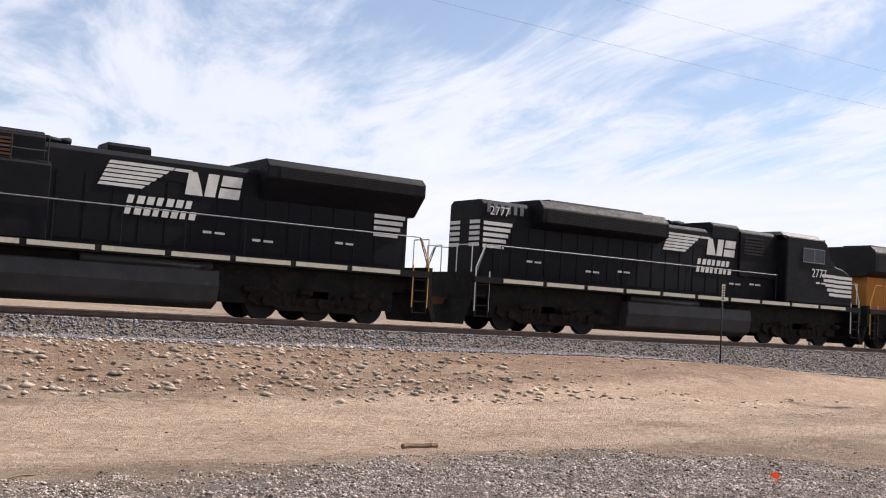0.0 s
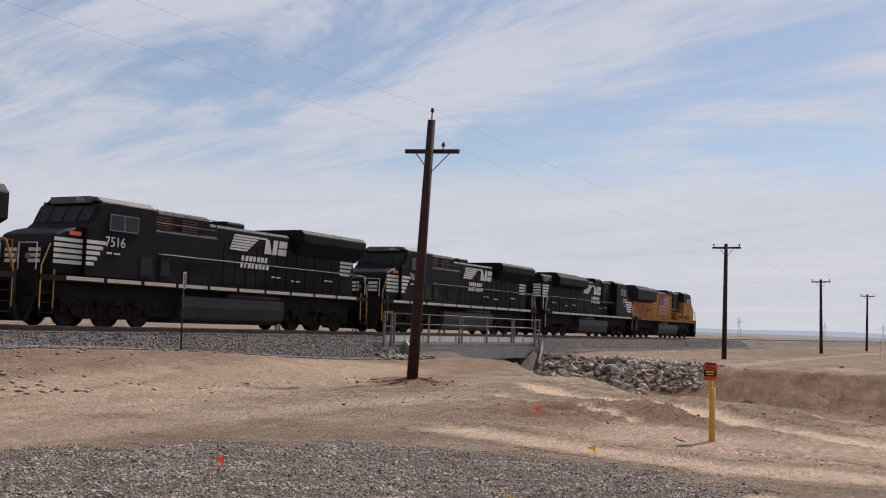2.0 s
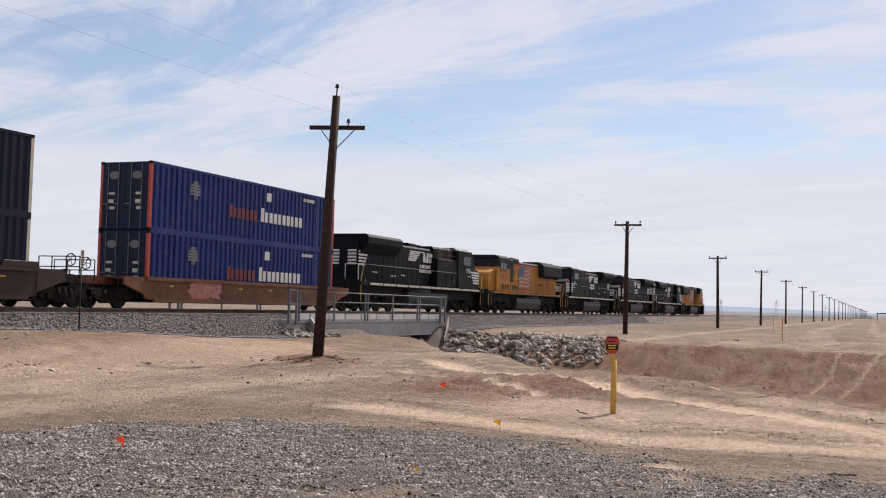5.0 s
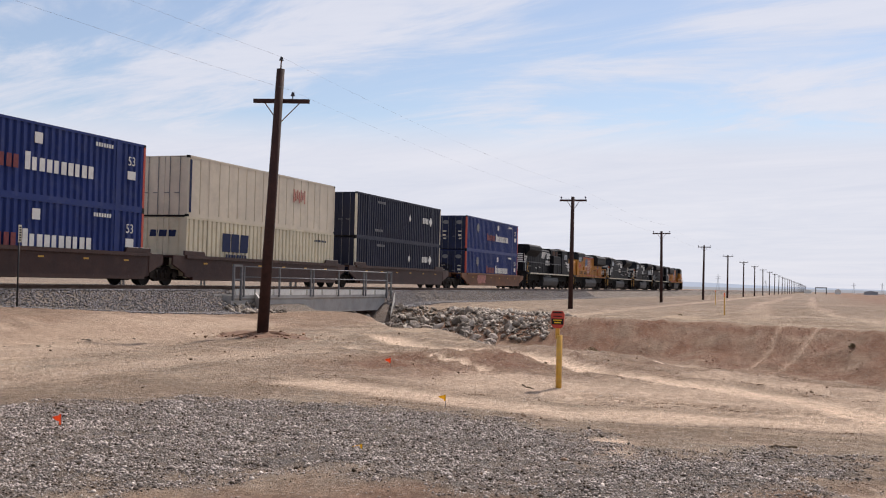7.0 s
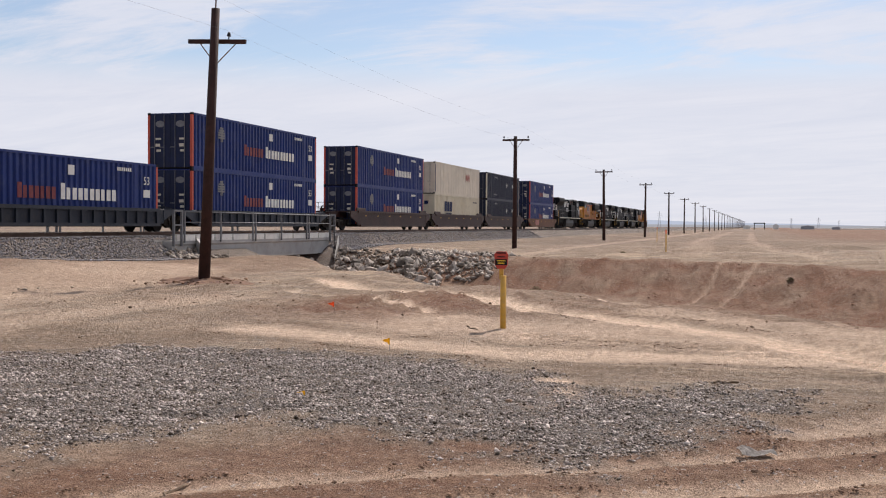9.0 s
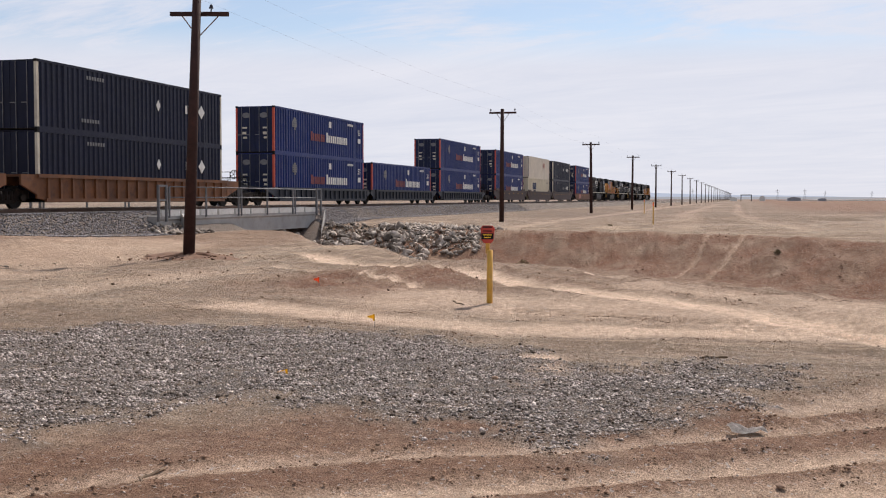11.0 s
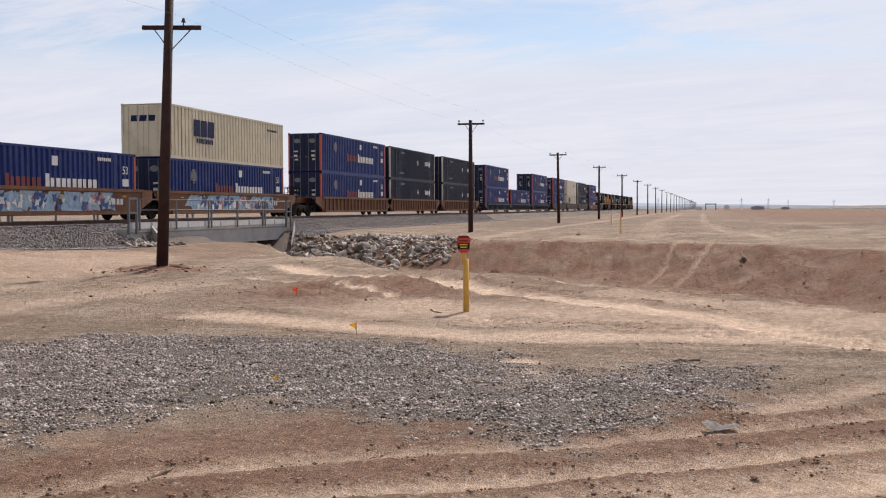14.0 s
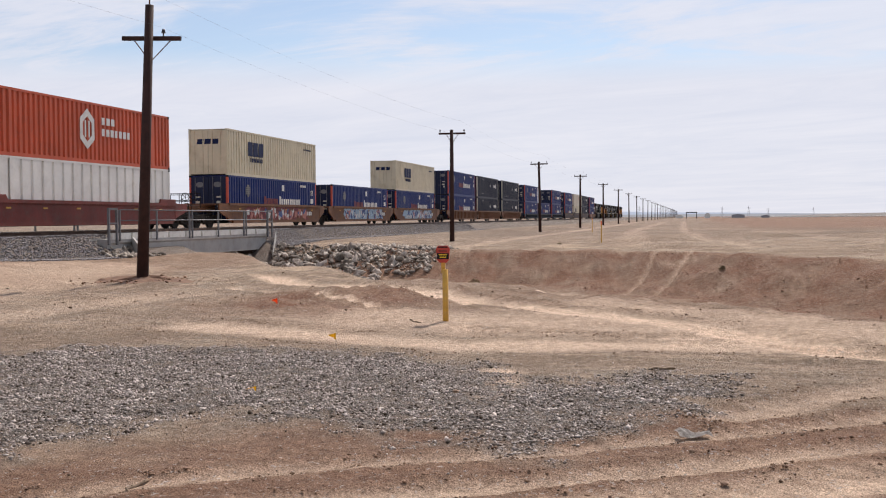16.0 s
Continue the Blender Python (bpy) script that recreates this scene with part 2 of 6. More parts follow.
def soften(bm, width=0.03):
    bmesh.ops.bevel(bm, geom=[e for e in bm.edges if e.is_manifold and e.calc_face_angle(0) > 0.5], offset=width, segments=1, affect="EDGES")
    return bm


def mesh_of(name, bm, material):
    me = bpy.data.meshes.new(name)
    bm.to_mesh(me)
    bm.free()
    me.materials.append(material)
    return me


def part(name, bm, material, parent, label=""):
    """Links a bmesh, or a mesh that is shared, as one mesh object under its thing."""
    me = bm if isinstance(bm, bpy.types.Mesh) else mesh_of(name, bm, material)
    ob = new(name, me)
    ob.parent = parent
    if label:
        ob["label"] = label
    return ob


def thing(name, m, label, category, group="", kind=""):
    ob = new(name)
    ob.matrix_basis = m
    return tagged(ob, label, category, group, kind)


def text_mesh(words, size, material, extrude=0.004):
    cu = bpy.data.curves.new("letters", "FONT")
    cu.body, cu.size, cu.extrude, cu.resolution_u = words, size, extrude, 3
    cu.align_x, cu.align_y = "CENTER", "CENTER"
    ob = new("letters", cu)
    me = bpy.data.meshes.new_from_object(ob.evaluated_get(bpy.context.evaluated_depsgraph_get()))
    bpy.data.objects.remove(ob)
    me.materials.clear()
    me.materials.append(material)
    return me


# ---- the lie of the land ----
TRACK_Y, RAIL_Z = 29.3, 1.20
BANK = np.array([(74, 31.0), (64.2, 26.2), (57.5, 19.7), (53.0, 14.4), (51.0, 10.0), (50.3, 5.0), (46.8, 0.0), (41.9, -4.0), (36.3, -8.9), (28.8, -16.6), (19, -38)])
RUTS = [  # wheel tracks in the dirt: points, half width, paleness, depth
    ([(33, 13.6), (28.4, 10.8), (26.3, 8.5), (24.4, 6.5), (20.7, 4.2), (18.8, 2.0), (16.9, 0.1), (15.4, -0.8), (13.4, -2.2), (9.8, -6)], 0.55, 1.0, 0.07),
    ([(38.6, 12.6), (31.4, 8.5), (29.2, 6.7), (26.4, 3.3), (22.9, 1.0), (19.6, -2.4), (15.3, -6.9)], 0.65, 1.0, 0.08),
    ([(15.1, 7.5), (14.2, 5.1), (13.5, 3.0), (13.8, 1.0), (14.0, -0.8), (12.8, -3.5)], 0.6, 0.8, 0.02),
    ([(15.7, 3.2), (15.1, 1.2), (14.6, -0.6), (13.1, -4)], 0.22, 0.8, 0.05),
    ([(11.1, 2.0), (9.9, 1.75), (9.5, 1.8)], 0.25, 0.9, 0.0),
    ([(3.6, 6.2), (5.2, 4.1), (6.5, 2.65), (7.3, 1.1), (8.6, -0.9), (10.5, -3.5)], 0.14, 0.45, 0.03),
    ([(2.5, 5.4), (4.4, 3.7), (5.7, 2.2), (6.5, 0.8), (7.7, -1.0), (9.9, -4.2)], 0.15, 0.6, 0.035),
    ([(2.0, 5.0), (4.0, 3.35), (5.2, 2.0), (6.0, 0.7), (7.1, -1.0), (9.2, -4.2)], 0.10, 0.4, 0.022),
    ([(3.3, 2.7), (4.9, 1.5), (5.8, 0.4), (6.8, -1.2), (8.8, -4)], 0.22, 0.65, 0.035),
    ([(8.9, -0.3), (10.5, -1.6), (12.5, -4)], 0.25, 0.5, 0.03),
    ([(-16, 13.5), (-1, 13.2), (6.9, 13.7), (14.3, 15.2), (23.5, 18.4), (36, 21.5)], 2.3, 0.40, 0.03),
    ([(-15, 15.7), (-0.7, 15.4), (6.2, 15.8), (13.5, 17.5), (22.6, 20.4)], 0.7, 0.40, 0.05),
    ([(-16, 11.9), (0.5, 11.4), (8.6, 11.5), (16.1, 12.0), (24, 12.4)], 0.9, 0.35, 0.03),
    ([(17.0, 5.0), (16.3, 1.5), (15.8, -2.0), (14.0, -7.0)], 1.7, 0.55, 0.02),
    ([(21.0, 1.5), (18.0, -1.5), (14.5, -6.0)], 1.1, 0.5, 0.02),
    ([(49.2, 1.3), (45, 1.9), (40.3, 2.7)], 0.12, 0.28, 0.06),
    ([(47.6, -0.1), (43.5, 0.7), (39.4, 1.6)], 0.12, 0.28, 0.06),
    ([(27, 12.3), (24.8, 10.4), (22.4, 8.3), (19.2, 5.9)], 0.16, 0.8, 0.05),
    ([(24.5, -1.0), (20, -5.5), (15, -12)], 0.35, 0.8, 0.05),
    ([(56, 12.6), (81, 13.2), (127, 13.4), (345, 14.8)], 0.8, 0.25, 0.02),
    ([(57, 3.0), (80, 4.0), (125, 6.3), (342, 7.7)], 0.9, 0.2, 0.02),
    ([(54, -3.0), (70, -1.0), (110, 0.5), (340, 2)], 0.6, 0.2, 0.02),
]
GRAVEL = np.array([(-0.8, 9.7), (3.4, 9.6), (6.8, 10.2), (9.3, 10.1), (10.9, 9.2), (12.5, 8.0), (12.7, 6.1), (12.7, 4.2), (12.1, 2.8), (11.2, 1.8), (10.6, 1.35), (11.1, 0.9), (11.7, 0.0), (11.2, -0.5),
                   (9.8, -0.5), (8.7, 0.05), (7.9, 0.5), (7.1, 1.1), (7.4, 1.8), (7.7, 2.6), (8.0, 3.6), (7.4, 4.4), (6.6, 4.8), (5.0, 5.5), (1.6, 6.3), (-1.4, 6.4)])


def seg_dist(px, py, pts):
    """Distance to a polyline and on which side of it a point lies."""
    best, side = np.full(px.shape, 1e9), np.zeros(px.shape)
    for (ax, ay), (bx, by) in zip(pts[:-1], pts[1:]):
        dx, dy = bx - ax, by - ay
        t = np.clip(((px - ax) * dx + (py - ay) * dy) / (dx * dx + dy * dy), 0, 1)
        d = np.hypot(px - ax - t * dx, py - ay - t * dy)
        s = np.sign(dx * (py - ay) - dy * (px - ax))
        side = np.where(d < best, s, side)
        best = np.minimum(best, d)
    return best, side


def step(x, a, b):
    t = np.clip((x - a) / (b - a), 0, 1)
    return t * t * (3 - 2 * t)


def wobble(x, y, size, seed):
    """Smooth random relief, about -1 to 1, with features of the given size."""
    r = np.random.RandomState(seed)
    out = 0
    for k in range(7):
        a = r.uniform(0, 2 * math.pi)
        f = 2 * math.pi / size * r.uniform(0.55, 1.6)
        out = out + np.sin((x * math.cos(a) + y * math.sin(a)) * f + r.uniform(0, 6.3) + 1.3 * np.sin((x * math.sin(a) - y * math.cos(a)) * f * 0.6 + r.uniform(0, 6.3)))
    return out / 3.0


def inside(px, py, poly):
    hit = np.zeros(px.shape, bool)
    for (ax, ay), (bx, by) in zip(poly, np.roll(poly, -1, 0)):
        hit ^= ((ay > py) != (by > py)) & (px < (bx - ax) * (py - ay) / (by - ay + 1e-12) + ax)
    return hit


def land(x, y):
    """Height of the ground, and how much of it is gravel, pale dust and red earth (on the bank also painted shade)."""
    x, y = np.asarray(x, float), np.asarray(y, float)
    d, s = seg_dist(x, y, BANK)
    D = d * s                                             # beyond the bank is positive
    near = 15.0 - 6.5 * step(y, 11, 14) - 4.6 * step(y, 16, 21) + 0 * x
    reach = step(y, -60, -25)
    bank_w = 4.5 + 0.4 * wobble(x, y, 5, 4)
    wash = -1.3 * (0.45 * step(D, 0.0, -bank_w) + 0.55 * np.clip(-D / bank_w, 0, 1)) * step(D, -bank_w - near, -bank_w - 1.0)
    wash = wash * reach * (1 - step(x, 76, 86)) * np.where(y > TRACK_Y, step(y, 60, 45), 1)
    rise = (0.60 - 0.58 * step(x, 22, 42) + 0.22 * step(x, 62, 70)) * step(y, 16.5, 24.0)
    rise = np.where(y > TRACK_Y, 0.5 * step(y, 45, 35), rise)
    under = step(x, 50.5, 54.5) * step(x, 63.2, 59.7)     # the opening under the bridge
    bed = 1.02 - (np.abs(y - TRACK_Y) - 2.2) / 1.75
    bed = np.minimum(bed, 1.0) + 0 * x
    low = rise * (1 - under * step(y, 16.5, 23.5)) + np.where(y > 20, np.minimum(wash, -1.1 * under), wash)
    z = np.maximum(low, np.where(under > 0.02, low, bed)) if y.ndim else low
    z = np.where(bed > low, bed * (1 - under) + low * under, low)
    open_land = step(np.abs(y - TRACK_Y), 4.2, 6.5)
    z = z + open_land * (0.012 * wobble(x, y, 7, 1) + 0.012 * wobble(x, y, 1.7, 2) + 0.007 * wobble(x, y, 0.5, 3)) * (1 + 0.9 * step(x, 16, 22))
    z = z + 0.5 * step(D, 0, 14) * step(y, 14, 6) * step(x, 140, 70) * (0.4 + 0.5 * wobble(x, y, 14, 9)) * reach
    # erosion gullies on the bank's face
    face = step(D, -bank_w - 1.2, -bank_w + 1.2) * step(D, 0.9, -0.2) * reach
    z = z + face * (0.07 * wobble(x * 0.3, y, 1.7, 12) + 0.04 * wobble(x * 0.3, y, 0.7, 14))
    z = z + 0.14 * step(D, -1.2, 0.0) * step(D, 2.2, 0.6) * reach * step(y, 17, 10) * (0.6 + 0.4 * wobble(x, y, 6, 13))
    hum = np.clip(1.3 * np.exp(-(((x - 20.5) / 3.4) ** 2 + ((y - 7.2) / 2.2) ** 2)), 0, 1)
    z = z + 0.07 * hum * (1 + 0.7 * wobble(x, y, 1.2, 21) + 0.4 * wobble(x, y, 0.5, 22))
    rough = np.clip(step(x, 17, 21) * step(y, 11, 7) * step(D, -bank_w * 0.3, -bank_w - 1.0), 0, 1)
    z = z + rough * (0.035 * wobble(x * 0.6, y, 1.4, 23) + 0.02 * wobble(x, y, 0.55, 24))
    z = z - 0.20 * step(x, 14, 29) * step(x, 54, 40) * step(y, 6, 12) * step(y, 24, 18)
    pale = np.zeros(z.shape)
    for pts, w, p, depth in RUTS:
        dd, ss = seg_dist(x, y, pts)
        dd = dd + 0.16 * w * wobble(x, y, 2.3, 31) + 0.08 * w * wobble(x, y, 0.7, 32)
        k = step(dd, w * 1.5, w * 0.4)
        pale = np.maximum(pale, k * p)
        z = z - depth * k + 0.55 * depth * step(dd, w * 2.4, w * 1.7) * step(dd, w * 1.1, w * 1.6)
    jx, jy = x + 0.22 * wobble(x, y, 1.1, 41) + 0.12 * wobble(x, y, 0.4, 42), y + 0.22 * wobble(x, y, 1.1, 43) + 0.12 * wobble(x, y, 0.4, 44)
    edge_d = seg_dist(jx, jy, np.vstack([GRAVEL, GRAVEL[:1]]))[0] * np.where(inside(jx, jy, GRAVEL), 1, -1)
    grav = step(edge_d + 0.22 * wobble(x, y, 0.6, 45), -0.25, 0.75)
    z = z + 0.02 * grav * (1 + 0.6 * wobble(x, y, 0.8, 51))
    ball = step(np.abs(y - TRACK_Y) + 0.12 * wobble(x, y, 1.5, 61), 4.9, 4.3)
    # bank face at full strength: red earth plus shade put into the colour
    red = np.clip(face * 1.6 + 0.95 * hum + 0.35 * rough + 0.55 * step(D, -bank_w - 5, -bank_w) * step(y, 22, 12) * step(D, 2, 0) + 0.45 * step(y, 17.0, 19) * step(y, 25.5, 24) * step(x, 66, 46), 0, 1)
    red = red * (1 - 0.9 * pale) * (0.75 + 0.25 * wobble(x, y, 3, 71))
    red = np.clip(red + 0.75 * step(np.hypot(x - 2.3, y + 1) + 0.3 * wobble(x, y, 0.9, 72), 7.6, 6.2) * (1 - grav) * (1 - 0.95 * pale), 0, 1)
    red = np.clip(red + 0.6 * step(y, 0, -14) * step(x, 100, 190) + 0.15 * step(D, 6, 40) * step(x, 60, 110) * step(np.abs(y - TRACK_Y), 6, 9), 0, 1)
    return z, np.clip(grav + ball, 0, 1), np.clip(pale, 0, 1), np.clip(red, 0, 1)


def ground_z(x, y):
    return float(land(np.array([float(x)]), np.array([float(y)]))[0][0])


def soil_material():
    m = bpy.data.materials.new("desert_soil")
    m.use_nodes = True
    nt = m.node_tree
    N, L = nt.nodes.new, nt.links.new
    b = nt.nodes["Principled BSDF"]
    b.inputs["Specular IOR Level"].default_value = 0.2
    b.inputs["Roughness"].default_value = 0.95
    co, at = N("ShaderNodeTexCoord"), N("ShaderNodeAttribute")
    at.attribute_name = "soil"
    sep = N("ShaderNodeSeparateColor")
    L(at.outputs["Color"], sep.inputs[0])

    def nz(s, d, r=0.6):
        n = N("ShaderNodeTexNoise")
        n.inputs["Scale"].default_value, n.inputs["Detail"].default_value, n.inputs["Roughness"].default_value = s, d, r
        L(co.outputs["Object"], n.inputs["Vector"])
        return n.outputs["Fac"]

    def rng(val, a, z, lo=0.0, hi=1.0):
        n = N("ShaderNodeMapRange")
        for k, v in zip(("From Min", "From Max", "To Min", "To Max"), (a, z, lo, hi)):
            n.inputs[k].default_value = v
        L(val, n.inputs["Value"])
        return n.outputs[0]

    def mixc(fac, a, c, kind="MIX"):
        n = N("ShaderNodeMix")
        n.data_type, n.blend_type = "RGBA", kind
        for i, v in ((0, fac), (6, a), (7, c)):
            if isinstance(v, float):
                n.inputs[i].default_value = v
            elif isinstance(v, tuple):
                n.inputs[i].default_value = (*v, 1)
            else:
                L(v, n.inputs[i])
        return n.outputs[2]

    def mul(a, c):
        n = N("ShaderNodeMath")
        n.operation = "MULTIPLY"
        L(a, n.inputs[0])
        L(c, n.inputs[1])
        return n.outputs[0]
    patches, mid, fine, grit, peb = nz(0.16, 5), nz(1.1, 7, 0.68), nz(8, 6, 0.7), nz(70, 3, 0.7), nz(26, 2, 0.5)
    base = mixc(rng(patches, 0.35, 0.65), (0.35, 0.262, 0.187), (0.43, 0.325, 0.232))
    base = mixc(rng(mid, 0.44, 0.62, 0.0, 0.85), base, (0.315, 0.262, 0.20))
    base = mixc(rng(nz(0.42, 9, 0.72), 0.44, 0.60, 0.0, 0.75), base, (0.235, 0.165, 0.112))
    base = mixc(rng(nz(0.085, 9, 0.74), 0.46, 0.58, 0.0, 0.7), base, (0.225, 0.158, 0.108))
    base = mixc(rng(nz(0.22, 9, 0.7), 0.56, 0.66, 0.0, 0.6), base, (0.55, 0.415, 0.285))
    sxyz = N("ShaderNodeSeparateXYZ")
    L(co.outputs["Object"], sxyz.inputs[0])

    def streaks(sx, sy, seed):
        c = N("ShaderNodeCombineXYZ")
        for i, k in ((0, sx), (1, sy)):
            mm = N("ShaderNodeMath")
            mm.operation = "MULTIPLY"
            L(sxyz.outputs[i], mm.inputs[0])
            mm.inputs[1].default_value = k
            L(mm.outputs[0], c.inputs[i])
        c.inputs[2].default_value = seed
        n = N("ShaderNodeTexNoise")
        n.inputs["Scale"].default_value, n.inputs["Detail"].default_value, n.inputs["Roughness"].default_value = 1.0, 6, 0.65
        n.inputs["Distortion"].default_value = 0.6
        L(c.outputs[0], n.inputs["Vector"])
        return n.outputs["Fac"]
    # traffic runs across the wash in the south and along the railway in the north
    along = N("ShaderNodeMix")
    L(rng(sxyz.outputs[1], 8.0, 11.0), along.inputs[0])
    L(streaks(3.2, 0.45, 2.0), along.inputs[2])
    L(streaks(0.4, 2.2, 5.0), along.inputs[3])
    drag = along.outputs[0]
    base = mixc(rng(drag, 0.53, 0.66, 0.0, 0.55), base, (0.55, 0.415, 0.295))
    base = mixc(rng(drag, 0.45, 0.34, 0.0, 0.7), base, (0.20, 0.138, 0.094))
    scrub = mul(rng(sxyz.outputs[0], 62.0, 100.0), rng(nz(0.045, 8, 0.72), 0.43, 0.56, 0.15, 0.85))
    base = mixc(scrub, base, (0.185, 0.142, 0.108))
    # red earth, deep enough to hold the bank's shaded side as well
    base = mixc(mul(sep.outputs[2], rng(mid, 0.3, 0.6, 0.75, 1.0)), base, (0.205, 0.098, 0.055))
    base = mixc(mul(sep.outputs[1], rng(mid, 0.36, 0.66, 1.0, 0.72)), base, (0.80, 0.60, 0.44))
    stones = mixc(rng(grit, 0.40, 0.60), (0.045, 0.040, 0.037), (0.25, 0.215, 0.19))
    base = mixc(mul(sep.outputs[0], rng(fine, 0.36, 0.56, 0.35, 1.0)), base, stones)
    base = mixc(0.8, base, mixc(rng(fine, 0.32, 0.68), (0.56, 0.52, 0.50), (1.22, 1.22, 1.22)), "MULTIPLY")
    base = mixc(0.8, base, mixc(rng(grit, 0.38, 0.62), (0.52, 0.50, 0.48), (1.25, 1.25, 1.25)), "MULTIPLY")
    base = mixc(rng(peb, 0.63, 0.70, 0.0, 0.7), base, (0.42, 0.38, 0.34))
    base = mixc(rng(peb, 0.36, 0.29, 0.0, 0.6), base, (0.11, 0.085, 0.065))
    L(base, b.inputs["Base Color"])
    h = N("ShaderNodeMath")
    h.operation = "MULTIPLY_ADD"
    L(grit, h.inputs[0])
    h.inputs[1].default_value = 0.35
    L(fine, h.inputs[2])
    bp = N("ShaderNodeBump")
    bp.inputs["Strength"].default_value, bp.inputs["Distance"].default_value = 1.0, 0.07
    L(h.outputs[0], bp.inputs["Height"])
    L(bp.outputs[0], b.inputs["Normal"])
    return m


def spread(*runs):
    """Grid lines: (from, to, step) runs end to end, then widening steps out to the horizon on both sides."""
    v = []
    for a, z, s in runs:
        v += list(np.arange(a, z - 1e-6, s))
    v.append(runs[-1][1])
    s = runs[-1][2]
    while v[-1] < 4600:
        s *= 1.16
        v.append(v[-1] + s)
    s, w = runs[0][2], []
    first = v[0]
    while first > -4600:
        s *= 1.25
        first -= s
        w.append(first)
    return np.array(w[::-1] + v)


def grid_object(name, xs, ys, material, label, category):
    X, Y = np.meshgrid(xs, ys)
    z, g, p, r = land(X.ravel(), Y.ravel())
    nx, ny = len(xs), len(ys)
    i = (np.arange(ny - 1)[:, None] * nx + np.arange(nx - 1)[None, :]).ravel()
    me = bpy.data.meshes.new(name)
    me.vertices.add(nx * ny)
    me.vertices.foreach_set("co", np.stack([X.ravel(), Y.ravel(), z], 1).astype(np.float32).ravel())
    q = np.stack([i, i + 1, i + nx + 1, i + nx], 1)
    me.loops.add(q.size)
    me.loops.foreach_set("vertex_index", q.ravel())
    me.polygons.add(len(q))
    me.polygons.foreach_set("loop_start", np.arange(0, q.size, 4))
    me.update(calc_edges=True)
    me.polygons.foreach_set("use_smooth", np.ones(len(q), bool))
    a = me.attributes.new("soil", "FLOAT_COLOR", "POINT")
    a.data.foreach_set("color", np.stack([g, p, r, np.ones_like(g)], 1).astype(np.float32).ravel())
    me.materials.append(material)
    return tagged(new(name, me), label, category, kind="structure")


grid_object("ground", spread((-12, 4, 0.5), (4, 17, 0.11), (17, 56, 0.26), (56, 90, 0.5)), spread((-20, -4, 0.4), (-4, 12.5, 0.12), (12.5, 25, 0.2), (25, 34, 0.28)),
            soil_material(), "dry desert dirt with pale wheel tracks and grey gravel", "ground")


# ---- loose stone ----
def stones(name, pts, sizes, material, label, category, seed, flat=0.6, sink=0.35):
    """Many small angular stones in one mesh; each is a jittered octahedron."""
    r = np.random.RandomState(seed)
    n = len(pts)
    base = np.array([(1, 0, 0), (-1, 0, 0), (0, 1, 0), (0, -1, 0), (0, 0, 1), (0, 0, -1)], float)
    v = base[None] * (1 + 0.35 * r.uniform(-1, 1, (n, 6, 1))) + 0.28 * r.uniform(-1, 1, (n, 6, 3))
    v[:, :, 2] *= flat
    a = r.uniform(0, 2 * math.pi, n)
    c, s = np.cos(a)[:, None], np.sin(a)[:, None]
    v = np.stack([v[:, :, 0] * c - v[:, :, 1] * s, v[:, :, 0] * s + v[:, :, 1] * c, v[:, :, 2]], 2) * sizes[:, None, None]
    v += pts[:, None, :]
    v[:, :, 2] += (flat * (1 - sink) * sizes - 0.0)[:, None]
    f = np.array([(0, 2, 4), (2, 1, 4), (1, 3, 4), (3, 0, 4), (2, 0, 5), (1, 2, 5), (3, 1, 5), (0, 3, 5)])
    F = (f[None] + 6 * np.arange(n)[:, None, None]).reshape(-1, 3)
    me = bpy.data.meshes.new(name)
    me.vertices.add(6 * n)
    me.vertices.foreach_set("co", v.astype(np.float32).ravel())
    me.loops.add(F.size)
    me.loops.foreach_set("vertex_index", F.ravel().astype(np.int32))
    me.polygons.add(len(F))
    me.polygons.foreach_set("loop_start", np.arange(0, F.size, 3).astype(np.int32))
    me.update(calc_edges=True)
    me.materials.append(material)
    return tagged(new(name, me), label, category, kind="stuff")


def scatter(seed, n, x0, x1, y0, y1, keep):
    r = np.random.RandomState(seed)
    x, y = r.uniform(x0, x1, n), r.uniform(y0, y1, n)
    ok = keep(x, y, r.uniform(0, 1, n))
    x, y = x[ok], y[ok]
    return np.stack([x, y, land(x, y)[0]], 1), r


def pick_gravel(x, y, u):
    jx, jy = x + 0.22 * wobble(x, y, 1.1, 41) + 0.12 * wobble(x, y, 0.4, 42), y + 0.22 * wobble(x, y, 1.1, 43) + 0.12 * wobble(x, y, 0.4, 44)
    d = seg_dist(jx, jy, np.vstack([GRAVEL, GRAVEL[:1]]))[0]
    return inside(jx, jy, GRAVEL) & (u < (0.62 + 0.30 * wobble(x, y, 1.5, 81) + 0.2 * wobble(x, y, 0.4, 82)) * (0.30 + 0.70 * step(d, 0.0, 0.8)))


pts, r_ = scatter(1, 330000, 0, 13.3, -1.0, 11, pick_gravel)
stones("gravel_patch", pts, r_.uniform(0.005, 0.015, len(pts)) * (1 + 0.9 * (r_.uniform(0, 1, len(pts)) > 0.94)), M["gravel"], "grey crushed gravel spread over the dirt", "gravel", 2)


